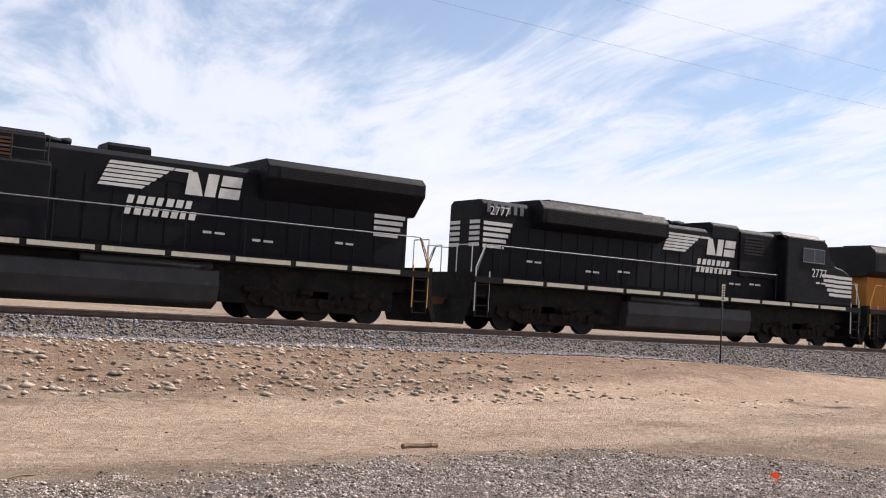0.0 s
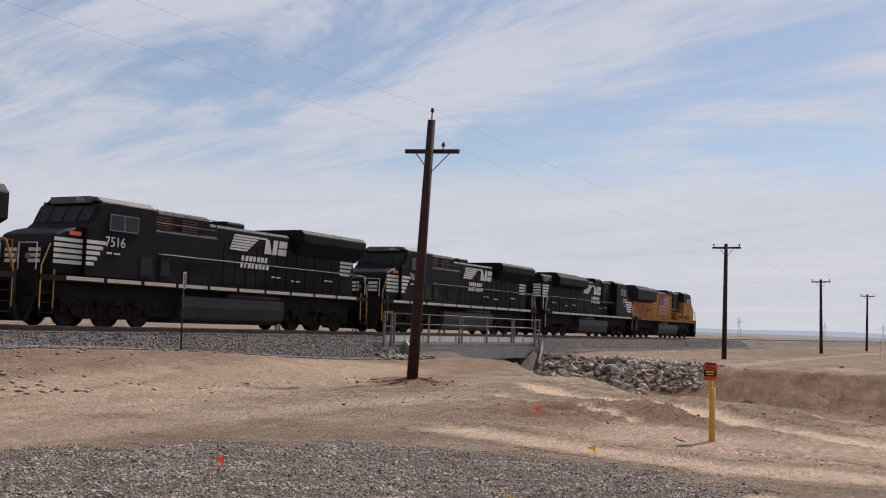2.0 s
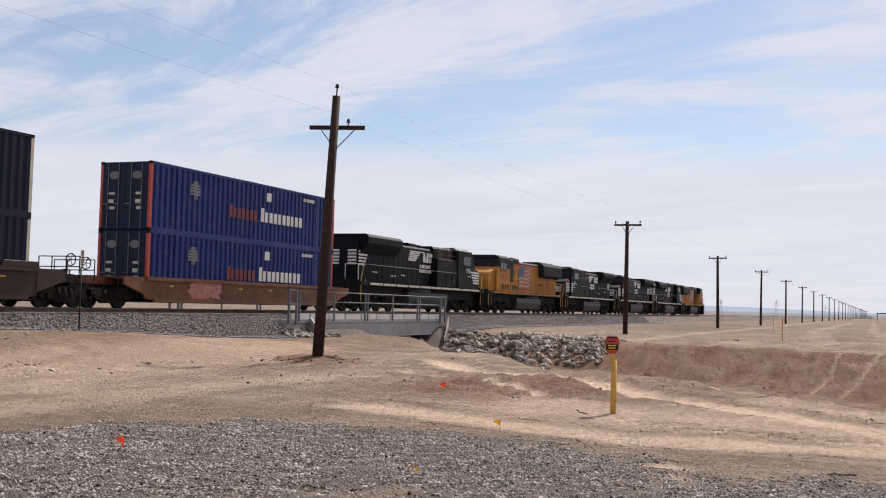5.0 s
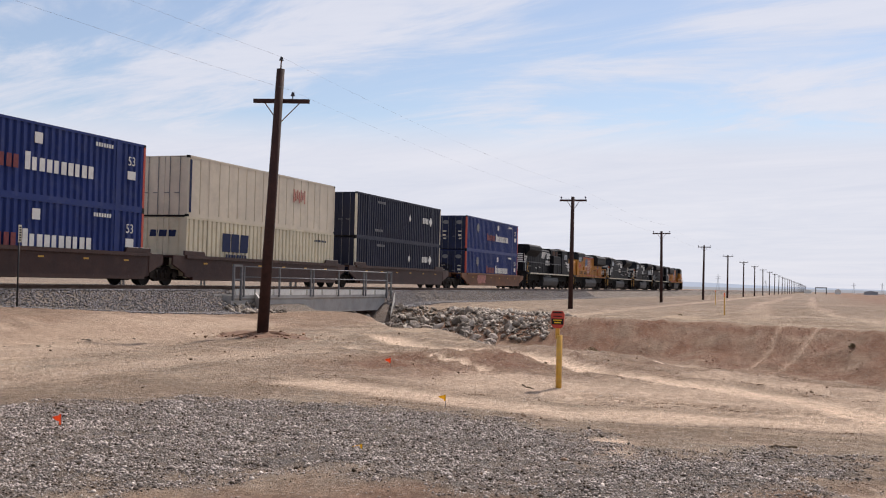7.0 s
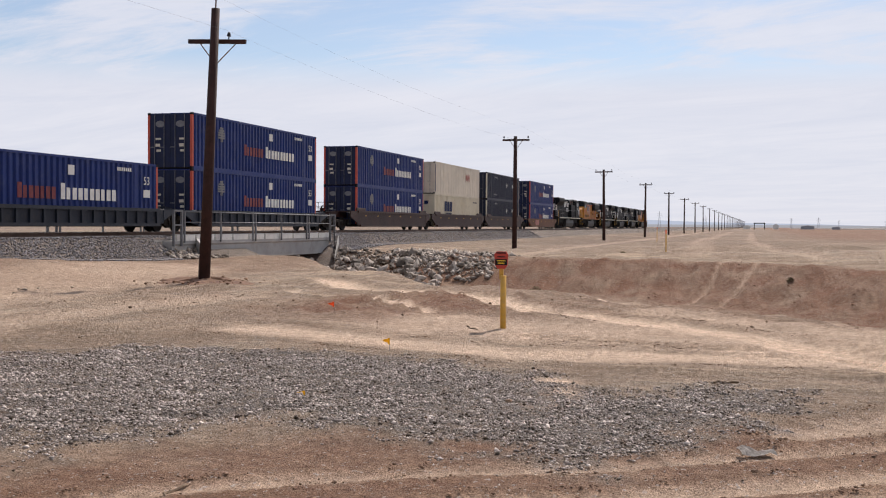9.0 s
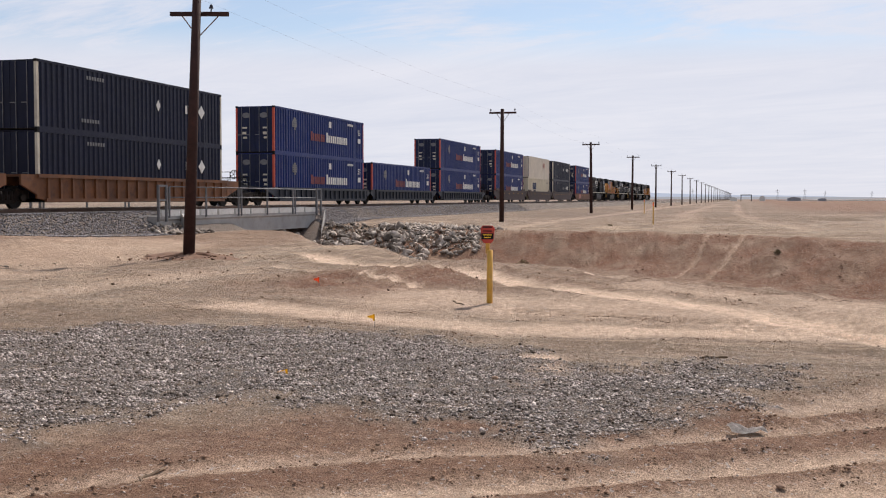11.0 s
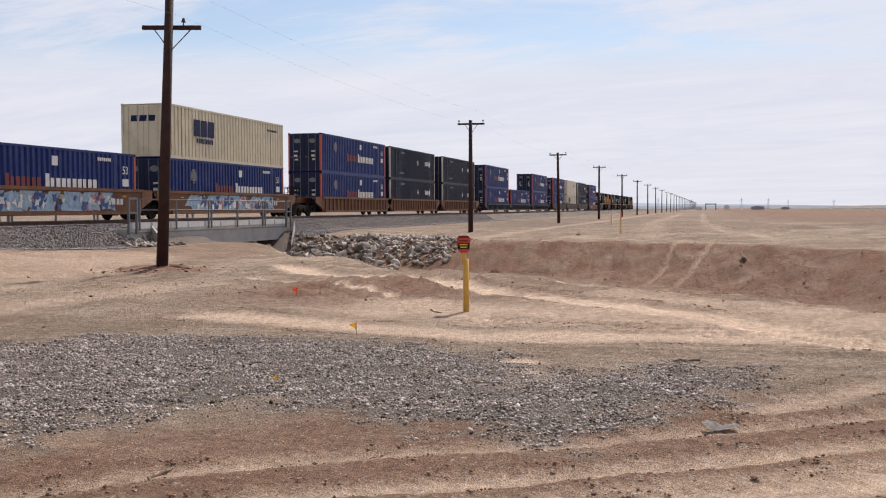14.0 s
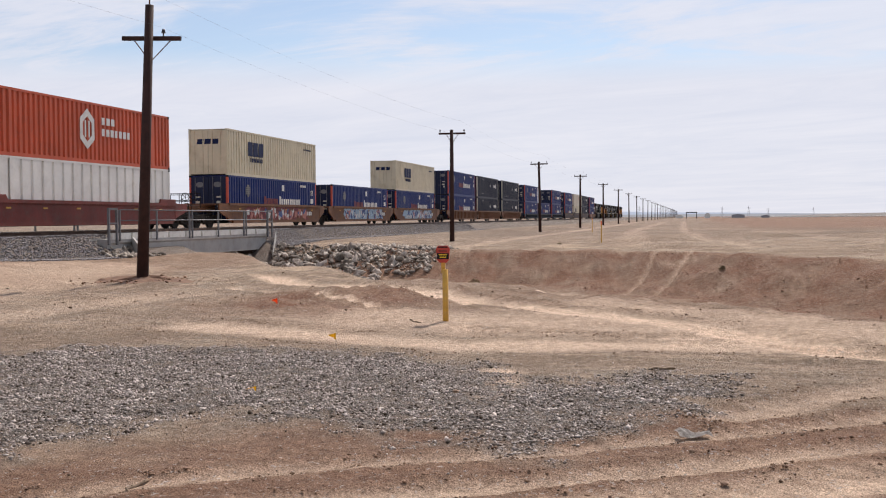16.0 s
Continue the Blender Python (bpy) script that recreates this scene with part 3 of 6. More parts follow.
def strewn(x, y, u):
    """Thin loose gravel carried out over the dirt, densest beside the patch and towards the pole."""
    d = np.full(x.shape, 99.0)
    ring_pts = np.vstack([GRAVEL, GRAVEL[:1]])
    d = np.minimum(d, seg_dist(x, y, ring_pts)[0])
    swath = 0.40 * np.exp(-((x - 20) / 9) ** 2 - ((y - 12) / 4.5) ** 2)
    return (u < np.maximum(0.75 * np.exp(-d / 0.45), swath) * (0.55 + 0.45 * wobble(x, y, 1.3, 86)) + 0.02) & ~inside(x, y, GRAVEL) & (land(x, y)[2] < 0.45)


pts, r_ = scatter(31, 80000, 1.5, 32, -3, 17, strewn)
stones("strewn_gravel", pts, r_.uniform(0.005, 0.012, len(pts)), M["gravel"], "thin loose gravel strewn over the dirt road", "gravel", 32)
pts, r_ = scatter(3, 95000, -14, 130, TRACK_Y - 5.2, TRACK_Y - 1.7, lambda x, y, u: (y > TRACK_Y - 4.75 - 0.35 * wobble(x, y, 0.9, 93) - 0.25 * u) & (u < np.where(x < 70, 1.0, 0.5)) & ~((x > 45.5) & (x < 62.5)))
stones("ballast", pts, r_.uniform(0.025, 0.055, len(pts)), M["ballast"], "grey crushed stone ballast beside the rails", "ballast", 4)
pts, r_ = scatter(5, 50000, 3, 30, -5, 17, lambda x, y, u: (u < 0.4 * step(x, 30, 12) + 0.08) & (land(x, y)[2] < 0.5))
stones("dirt_clods", pts, r_.uniform(0.003, 0.010, len(pts)) * (1 + 1.2 * (r_.uniform(0, 1, len(pts)) > 0.97)), M["clod"], "small clods and pebbles scattered on the dirt", "clods", 6)
pts, r_ = scatter(7, 16000, -8, 26, 16.5, 25.4, lambda x, y, u: u < np.where(x < 14, 0.55, 0.55 * np.exp(-(x - 14) / 2.0) + 0.015) * step(y, 16.0, 18.5))
stones("rubble", pts, 0.018 + 0.10 * r_.uniform(0, 1, len(pts)) ** 3.6, M["rubble"], "pale broken rubble on the embankment", "rubble", 8, flat=0.42)
pts, r_ = scatter(9, 6000, 18, 56, -12, 16, lambda x, y, u: u < 0.5)
stones("bank_stones", pts, 0.008 + 0.035 * r_.uniform(0, 1, len(pts)) ** 4, M["clod"], "loose stones on the eroded earth bank", "stones", 10)


def on_bank(x, y, u):
    d, s = seg_dist(x, y, BANK)
    return (d * s < 0.4) & (d * s > -5.6) & (u < 0.55 + 0.6 * wobble(x, y, 2.5, 94) + 0.3 * wobble(x, y, 0.8, 95))


EARTH = mat("crumbling_red_earth", (0.30, 0.175, 0.11), 0.95, vary=0.4, scale=6, piece=0.35)
pts, r_ = scatter(27, 22000, 30, 60, -14, 20, on_bank)
stones("bank_clods", pts, 0.01 + 0.05 * r_.uniform(0, 1, len(pts)) ** 5, EARTH, "red-brown crumbling earth clods on the cut bank", "clods", 28, flat=0.5)


def by_ruts(x, y, u):
    """Loose earth thrown up along the edges of the near wheel tracks."""
    d = np.full(x.shape, 9.0)
    for p, w, _, _ in RUTS[:4] + RUTS[5:10]:
        d = np.minimum(d, np.abs(seg_dist(x, y, p)[0] - w * 1.5 - 0.05 * wobble(x, y, 0.6, 91)))
    return (u < np.exp(-(d / 0.09) ** 2)) & (wobble(x, y, 1.3, 92) > 0.15) & (land(x, y)[2] < 0.5)


pts, r_ = scatter(25, 110000, 3, 24, -6, 9, by_ruts)
stones("rut_clods", pts, 0.004 + 0.016 * r_.uniform(0, 1, len(pts)) ** 2.5, mat("damp_clods", (0.27, 0.17, 0.11), 0.95, vary=0.4, scale=12, piece=0.4), "dark crumbled earth along the wheel ruts", "clods", 26)

# ---- track and bridge ----
def rail_piece(side):
    y = TRACK_Y + side * 0.76
    t = thing("rail", pose(0, y, 0), "worn steel rail on wooden ties", "rail", "rails of the track", "structure")
    bm = bmesh.new()
    prism(bm, [(-0.075, RAIL_Z - 0.17), (0.075, RAIL_Z - 0.17), (0.075, RAIL_Z - 0.155), (0.012, RAIL_Z - 0.13), (0.012, RAIL_Z - 0.045), (0.036, RAIL_Z - 0.035), (0.036, RAIL_Z - 0.006),
               (-0.036, RAIL_Z - 0.006), (-0.036, RAIL_Z - 0.035), (-0.012, RAIL_Z - 0.045), (-0.012, RAIL_Z - 0.13), (-0.075, RAIL_Z - 0.155)], -150, 1500)
    part("web", bm, M["rail"], t)
    bm = bmesh.new()
    box(bm, -150, 1500, -0.034, 0.034, RAIL_Z - 0.006, RAIL_Z)
    part("rail_head", bm, M["railhead"], t, "polished running surface")


rail_piece(-1)
rail_piece(1)


def bridge():
    t = thing("bridge", pose(3.2, -2.6, 0.06), "short concrete railway bridge with galvanised pipe railing", "bridge", kind="structure")
    bm = bmesh.new()
    box(bm, 40.2, 59.6, 29.2, 34.8, 0.15, 0.78)
    soften(bm)
    part("deck_slab", bm, M["concrete"], t)
    for y in (28.75, 35.0):
        bm = bmesh.new()
        prism(bm, [(y - 0.22, -0.22), (y + 0.28, -0.22), (y + 0.28, 0.74), (y - 0.30, 0.74), (y - 0.30, 0.60), (y - 0.22, 0.52)], 40.6, 59.4)
        part("edge_beam", bm, M["concrete"], t, "weathered concrete edge beam")
    # light upstand panels between the railing posts
    panel = bmesh.new()
    box(panel, -0.82, 0.82, -0.06, 0.06, 0.0, 0.30)
    panel = mesh_of("curb_panel", soften(panel, 0.012), M["curb"])
    stub = bmesh.new()
    box(stub, -0.04, 0.04, -0.04, 0.04, 0, 1.45)
    stub = mesh_of("railing_post", stub, M["steel"])
    for y in (28.5, 35.3):
        for i in range(10):
            ob = part("curb_panel", panel, None, t)
            ob.location = (41.75 + 1.86 * i, y, 0.745)
        for i in range(6):
            for dx in (0.0, 0.55) if i in (2, 4) else (0.0,):
                ob = part("railing_post", stub, None, t)
                ob.location = (41.55 + 3.55 * i + dx * 0.6, y - 0.08, 0.66)
        for z in (1.62, 2.12):
            bm = bmesh.new()
            tube(bm, (41.55, y - 0.10, z), (59.3, y - 0.10, z), 0.026)
            part("railing_pipe", bm, M["steel"], t)
        for x in (40.9, 59.7):
            bm = bmesh.new()
            for xx in (x - 0.35, x + 0.35):
                box(bm, xx - 0.05, xx + 0.05, y - 0.15, y - 0.05, 0.5, 2.2)
            box(bm, x - 0.35, x + 0.35, y - 0.14, y - 0.06, 2.1, 2.2)
            box(bm, x - 0.35, x + 0.35, y - 0.14, y - 0.06, 1.45, 1.53)
            part("end_gate", bm, M["steel"], t)
    for x0, x1 in ((40.0, 43.4), (58.2, 61.0)):
        bm = bmesh.new()
        box(bm, x0, x1, 29.0, 35.0, -1.6, 0.145)
        part("abutment", bm, M["concrete"], t)
    # sloping wing walls, splayed towards the road
    for x0, x1, y0, y1 in ((60.3, 57.4, 28.25, 27.3), (42.6, 41.2, 28.4, 26.6)):
        bm = bmesh.new()
        a = [(x0, y0, -1.6), (x0, y0, 0.85), (x1, y1, -0.30), (x1, y1, -1.6)]
        v0 = [bm.verts.new(p) for p in a]
        v1 = [bm.verts.new((p[0] + 0.35, p[1] + 0.1, p[2])) for p in a]
        bm.faces.new(v0)
        bm.faces.new(v1[::-1])
        for i in range(4):
            bm.faces.new((v0[i], v1[i], v1[(i + 1) % 4], v0[(i + 1) % 4]))
        bmesh.ops.recalc_face_normals(bm, faces=bm.faces[:])
        part("wing_wall", bm, M["concrete"], t, "pale sloping concrete wing wall")


bridge()


def utility_pole(detail):
    t = thing("utility_pole", pose(0, 0, 0), "dark creosoted wooden utility pole with one crossarm", "utility pole", "poles along the track")
    bm = bmesh.new()
    tube(bm, (0, 0, -0.6), (0, 0, 8.25), 0.185, 12, 0.125)
    part("shaft", bm, M["wood"], t)
    arm = 7.20 if detail else 7.93                        # the far poles carry their arm at the very top
    bm = bmesh.new()
    box(bm, 0.13, 0.22, -0.98, 0.98, arm, arm + 0.13)
    part("crossarm", soften(bm, 0.008), M["wood"], t)
    for s in (-1, 1):
        bm = bmesh.new()
        tube(bm, (0.24, s * (0.62 if detail else 0.45), arm + 0.02), (0.15, 0, arm - 0.65), 0.018, 5)
        part("brace", bm, M["rust"], t)
    if detail:
        bm = bmesh.new()
        tube(bm, (0, 0, 8.22), (0, 0, 8.55), 0.022, 6)
        part("ridge_pin", bm, M["rust"], t)
    ins = bmesh.new()
    tube(ins, (0, 0, 0), (0, 0, 0.12), 0.02, 6)
    tube(ins, (0, 0, 0.10), (0, 0, 0.16), 0.075, 8, 0.05)
    tube(ins, (0, 0, 0.16), (0, 0, 0.22), 0.055, 8, 0.035)
    ins = mesh_of("insulator", ins, M["porcelain"])
    for p in ((0, 0, 8.42), (0.17, -0.40, 7.33)) if detail else ((0.17, -0.88, arm + 0.13), (0.17, 0.88, arm + 0.13)):
        part("insulator", ins, None, t).location = p
    return t


POLE_X = [29.65 + 45.3 * k for k in range(-1, 32)]
POLE_Y = 16.42
random.seed(5)
near_pole = utility_pole(True)
near_pole.matrix_basis = pose(29.65, POLE_Y, ground_z(29.65, POLE_Y) + 0.17, 2.6, 0.0, 0)
tagged(near_pole, "leaning dark creosoted wooden pole beside a dirt road")
far_pole = utility_pole(False)
for k, x in enumerate(POLE_X):
    if k == 1:
        continue
    lean = (random.uniform(-0.8, 0.8), random.uniform(-0.6, 0.6), random.uniform(-4, 4))
    m = pose(x, POLE_Y + (0.3 if k == 2 else 0.13), ground_z(x, POLE_Y) - (0.3 if k == 3 else 0.25 if k == 2 else 0), *((0.15, 0, 1) if k == 2 else lean))
    if k == 0:
        far_pole.matrix_basis = m
    else:
        copy_thing(far_pole, m)


def line_wire(y, z):
    t = thing("line_wire", pose(0, 0, 0), "thin slack wire strung between the poles", "wire", "wires between the poles")
    for a, b in zip(POLE_X[:-1], POLE_X[1:]):
        if a > 420:
            break
        bm = bmesh.new()
        n, last = 20, None
        for i in range(n + 1):
            p = i / n
            now = [bm.verts.new((a + (b - a) * p, y + 0.0023 * math.cos(2.1 * k), z - 1.6 * p * (1 - p) + 0.0023 * math.sin(2.1 * k))) for k in range(3)]
            for k in range(3 if last else 0):
                bm.faces.new((last[k], last[(k + 1) % 3], now[(k + 1) % 3], now[k]))
            last = now
        part("span", bm, M["wire"], t)


line_wire(POLE_Y - 0.38, 8.62)
line_wire(POLE_Y - 0.75, 7.55)


def riprap():
    """Broken rock dumped down the channel's bank beside the bridge."""
    t = thing("riprap", pose(0, 0, 0), "heap of pale broken rock on the channel bank by the bridge", "riprap", kind="structure")
    r = random.Random(11)
    kinds = []
    for k in range(7):
        bm = bmesh.new()
        bmesh.ops.create_icosphere(bm, subdivisions=1, radius=1.0)
        for v in bm.verts:
            v.co = Vector((v.co.x * r.uniform(0.75, 1.15), v.co.y * r.uniform(0.6, 1.0), v.co.z * r.uniform(0.45, 0.8)))
        for _ in range(6):
            n = Vector((r.uniform(-1, 1), r.uniform(-1, 1), r.uniform(-0.5, 1))).normalized()
            cut = r.uniform(0.28, 0.55)
            for v in bm.verts:
                e = v.co.dot(n) - cut
                if e > 0:
                    v.co -= n * e
        kinds.append(mesh_of("rock", bm, M["rock"]))
    count = 0
    while count < 296:
        u = r.uniform(0, 1)
        if count < 262:                                  # down the far bank, from the wing wall to its foot
            cx, cy = 62.6 - 11.4 * u, 24.8 - 10.5 * u
            off = r.uniform(-6.6, 0.6) * (0.5 + 0.5 * u)
            x, y = cx + off * 0.78 + r.uniform(-0.5, 0.5), cy - off * 0.05 + r.uniform(-0.5, 0.5)
        elif count < 280:
            x, y = r.uniform(43.2, 45.8), r.uniform(24.0, 25.4)
        else:
            x, y = r.uniform(48, 58), r.uniform(20.5, 23)
        s = r.uniform(0.13, 0.26) if r.random() < 0.7 else r.uniform(0.24, 0.40)
        ob = part("rock", r.choice(kinds), None, t)
        ob.location = (x, y, ground_z(x, y) + 0.18 * s + (0.12 if count < 262 else 0))
        ob.rotation_euler = (r.uniform(-0.8, 0.8), r.uniform(-0.8, 0.8), r.uniform(0, 6.3))
        ob.scale = (s * 1.25, s * 0.95, s)
        count += 1


riprap()


def in_fill(x, y, u):
    d, s = seg_dist(x, y, [(62.0, 24.6), (49.8, 13.2)])
    return (d * s > -0.8) & (d < 4.2 * u + 0.8) & (x < 63) & (y > 12)


pts, r_ = scatter(21, 9000, 42, 64, 11, 26, in_fill)
stones("small_riprap", pts, 0.05 + 0.13 * r_.uniform(0, 1, len(pts)) ** 2, M["rock"], "smaller broken stone packed between the riprap", "broken stone", 22, flat=0.75)
pts, r_ = scatter(23, 260, 42.6, 46.0, 24.0, 26, lambda x, y, u: u < 0.8)
stones("small_riprap", pts, 0.05 + 0.12 * r_.uniform(0, 1, len(pts)) ** 2, M["rock"], "broken stone spilled by the bridge end", "broken stone", 24, flat=0.75)

# ---- small things by the road ----
def marker_post():
    t = thing("marker_post", pose(16.87, 3.94, ground_z(16.87, 3.94)), "yellow pipeline marker post with a red and black warning plate", "marker post")
    bm = bmesh.new()
    tube(bm, (0, 0, -0.3), (0, 0, 0.86), 0.049, 12)
    part("post", bm, M["yellow"], t)
    bm = bmesh.new()
    box(bm, -0.015, 0.015, 0.0, 0.065, 0.8, 1.12)
    part("strap", bm, M["yellow"], t)
    bm = bmesh.new()
    pts = [(-0.10, 1.02), (-0.06, 0.97), (0.06, 0.97), (0.10, 1.02), (0.115, 1.2), (0.08, 1.25), (-0.08, 1.25), (-0.115, 1.2)]
    prism(bm, [(y + 0.03, z) for y, z in pts], -0.035, -0.018)
    sign = part("warning_plate", bm, M["red"], t, "rounded red warning plate")
    for z0, z1, m2, w in ((1.03, 1.125, "grille", 0.098), (1.215, 1.235, "grille", 0.08), (1.155, 1.170, "grille", 0.07), (1.092, 1.108, "flag_ye", 0.07), (1.052, 1.068, "flag_ye", 0.055)):
        bm = bmesh.new()
        box(bm, -0.041 - (0.004 if m2 == "flag_ye" else 0), -0.036, 0.03 - w, 0.03 + w, z0, z1)
        part("sign_bar", bm, M[m2], sign)


marker_post()


def pin_flag(x, y, material, label, h=0.14, size=0.1, fallen=0):
    t = thing("pin_flag", pose(x, y, ground_z(x, y), fallen, 0, 60), label, "marking flag", "survey flags in the dirt")
    bm = bmesh.new()
    tube(bm, (0, 0, -0.1), (0, 0, h), 0.003, 5)
    part("wire_stake", bm, M["wire"], t)
    bm = bmesh.new()
    n = 5
    rows = [[bm.verts.new((size * i / n, 0.018 * math.sin(i * 1.7) * i / 2, h - 0.005 - size * (0.78 * k * (1 - 0.6 * (i / n) ** 2) + 0.30 * (1 - k) * (i / n) ** 1.5))) for i in range(n + 1)] for k in (0, 1)]
    for i in range(n):
        bm.faces.new((rows[0][i], rows[0][i + 1], rows[1][i + 1], rows[1][i]))
    bmesh.ops.solidify(bm, geom=bm.faces[:], thickness=0.002)
    part("flag", bm, M[material], t)


pin_flag(9.08, 7.41, "flag_or", "orange vinyl marking flag in the gravel", 0.15, 0.15)
pin_flag(13.0, 4.53, "flag_ye", "yellow vinyl marking flag at the gravel's edge", 0.18, 0.11)
pin_flag(18.0, 7.34, "flag_or", "faded orange marking flag on a dirt hump", 0.2, 0.13)
pin_flag(9.25, 4.06, "flag_ye", "fallen yellow marking flag in the gravel", 0.05, 0.12)


def milepost():
    x, y = 28.8, 25.2
    t = thing("sign_rod", pose(x, y, ground_z(x, y), 0, -0.6, 0), "thin steel rod with a narrow lettered plate beside the ballast", "track sign")
    bm = bmesh.new()
    tube(bm, (0, 0, -0.4), (0, 0, 2.75), 0.028, 8)
    part("rod", bm, M["tank"], t)
    bm = bmesh.new()
    box(bm, -0.075, 0.075, -0.045, -0.03, 2.2, 2.78)
    plate = part("plate", bm, M["cream"], t, "narrow pale plate")
    for k in range(6):
        bm = bmesh.new()
        box(bm, -0.045, 0.045, -0.052, -0.046, 2.25 + 0.085 * k, 2.30 + 0.085 * k)
        part("letter_bar", bm, M["grille"], plate)


milepost()


def survey_stake(x, y, h, lean, label):
    t = thing("survey_stake", pose(x, y, ground_z(x, y), 0, lean, 0), label, "stake", "stakes on the plain")
    bm = bmesh.new()
    prism(bm, [(-0.03, -0.2), (0.03, -0.2), (0.03, h), (-0.03, h)], -0.018, 0.018)
    part("lath", soften(bm, 0.006), M["yellow"], t)
    bm = bmesh.new()
    box(bm, -0.022, 0.022, -0.034, 0.034, h - 0.22, h - 0.02)
    part("ribbon", bm, M["flag_or"], t, "orange ribbon band")


survey_stake(59.5, 4.8, 1.25, -3, "leaning yellow survey stake on the dirt plain")
survey_stake(108.0, 9.6, 1.6, 1, "red-topped survey stake by the pole line")


def debris_plate():
    t = thing("scrap_plate", pose(8.08, 0.0, ground_z(8.08, 0.0) + 0.04, 4, -9, 20), "crumpled grey scrap sheet lying on the dirt", "scrap sheet")
    bm = bmesh.new()
    n = 6
    v = [[bm.verts.new((0.045 * j - 0.07 + 0.02 * math.sin(i * 2.1), 0.055 * i - 0.15, 0.018 * math.sin(i * 1.3 + j))) for j in range(4)] for i in range(n)]
    for i in range(n - 1):
        for j in range(3):
            bm.faces.new((v[i][j], v[i][j + 1], v[i + 1][j + 1], v[i + 1][j]))
    bmesh.ops.solidify(bm, geom=bm.faces[:], thickness=0.008)
    part("sheet", bm, M["scrap"], t)


debris_plate()


def plank(x, y, length, turn, r, label, name="plank"):
    t = thing(name, pose(x, y, ground_z(x, y) + r * 0.8, 2, 0, turn), label, "wood scrap", "wood scraps on the ground")
    bm = bmesh.new()
    n = 5
    for i in range(n):
        a, b = i / n, (i + 1) / n
        tube(bm, (length * (a - 0.5), 0.04 * math.sin(a * 5), 0.01 * math.sin(a * 9)), (length * (b - 0.5), 0.04 * math.sin(b * 5), 0.01 * math.sin(b * 9)), r, 6)
    part("wood", bm, M["grey_wood"], t)


plank(7.17, 11.4, 0.52, 5, 0.035, "short weathered plank lying on the dirt road")
plank(2.25, 9.95, 0.95, 25, 0.009, "thin bent twig lying on the dirt", "twig")
plank(5.8, 3.42, 0.30, 15, 0.010, "short broken stick lying on the dirt", "twig")
plank(11.4, 0.3, 0.25, -60, 0.012, "dark twig lying beside the gravel", "twig")
plank(16.6, 4.4, 0.6, 35, 0.012, "dark twig lying by the yellow post", "twig")


def clod(x, y, s, label):
    t = thing("dirt_clod", pose(x, y, ground_z(x, y) + s * 0.3), label, "clod", "large clods on the dirt")
    r = random.Random(int(x * 100))
    bm = bmesh.new()
    bmesh.ops.create_icosphere(bm, subdivisions=2, radius=s)
    for v in bm.verts:
        v.co *= r.uniform(0.75, 1.15)
        v.co.z *= 0.5
    part("earth", bm, M["clod"], t)


clod(7.35, 0.0, 0.025, "brown clod lying on the rutted dirt")
clod(6.6, -0.2, 0.028, "brown clod lying on the rutted dirt")
clod(9.7, 2.2, 0.035, "brown stone in the gravel")


def pole_mound():
    """Loose reddish earth and roots heaped round the foot of the near pole."""
    r = random.Random(4)
    t = thing("earth_mound", pose(29.65, POLE_Y, ground_z(29.65, POLE_Y)), "low mound of reddish earth round the pole's foot", "mound", kind="structure")
    bm = bmesh.new()
    rings = []
    for k, (rad, h) in enumerate(((1.45, -0.04), (1.0, 0.05), (0.6, 0.11), (0.2, 0.13))):
        rings.append([bm.verts.new((rad * 0.8 * r.uniform(0.8, 1.2) * math.cos(6.283 * i / 22), rad * 1.2 * r.uniform(0.8, 1.2) * math.sin(6.283 * i / 22), h * r.uniform(0.6, 1.4))) for i in range(22)])
    for a, b in zip(rings[:-1], rings[1:]):
        for i in range(22):
            bm.faces.new((a[i], a[(i + 1) % 22], b[(i + 1) % 22], b[i]))
    bm.faces.new(rings[-1])
    part("earth", bm, mat("loose_red_earth", (0.21, 0.115, 0.07), 0.95, vary=0.4, scale=6, bump=0.6, bscale=20), t)


pole_mound()
pts, r_ = scatter(33, 1500, 27.6, 31.6, 14.4, 18.6, lambda x, y, u: u < np.exp(-((x - 29.65) / 0.9) ** 2 - ((y - POLE_Y) / 1.2) ** 2))
stones("mound_clods", pts + np.array((0, 0, 0.03)), 0.015 + 0.06 * r_.uniform(0, 1, len(pts)) ** 2.5, EARTH, "loose reddish clods round the pole's foot", "clods", 34)


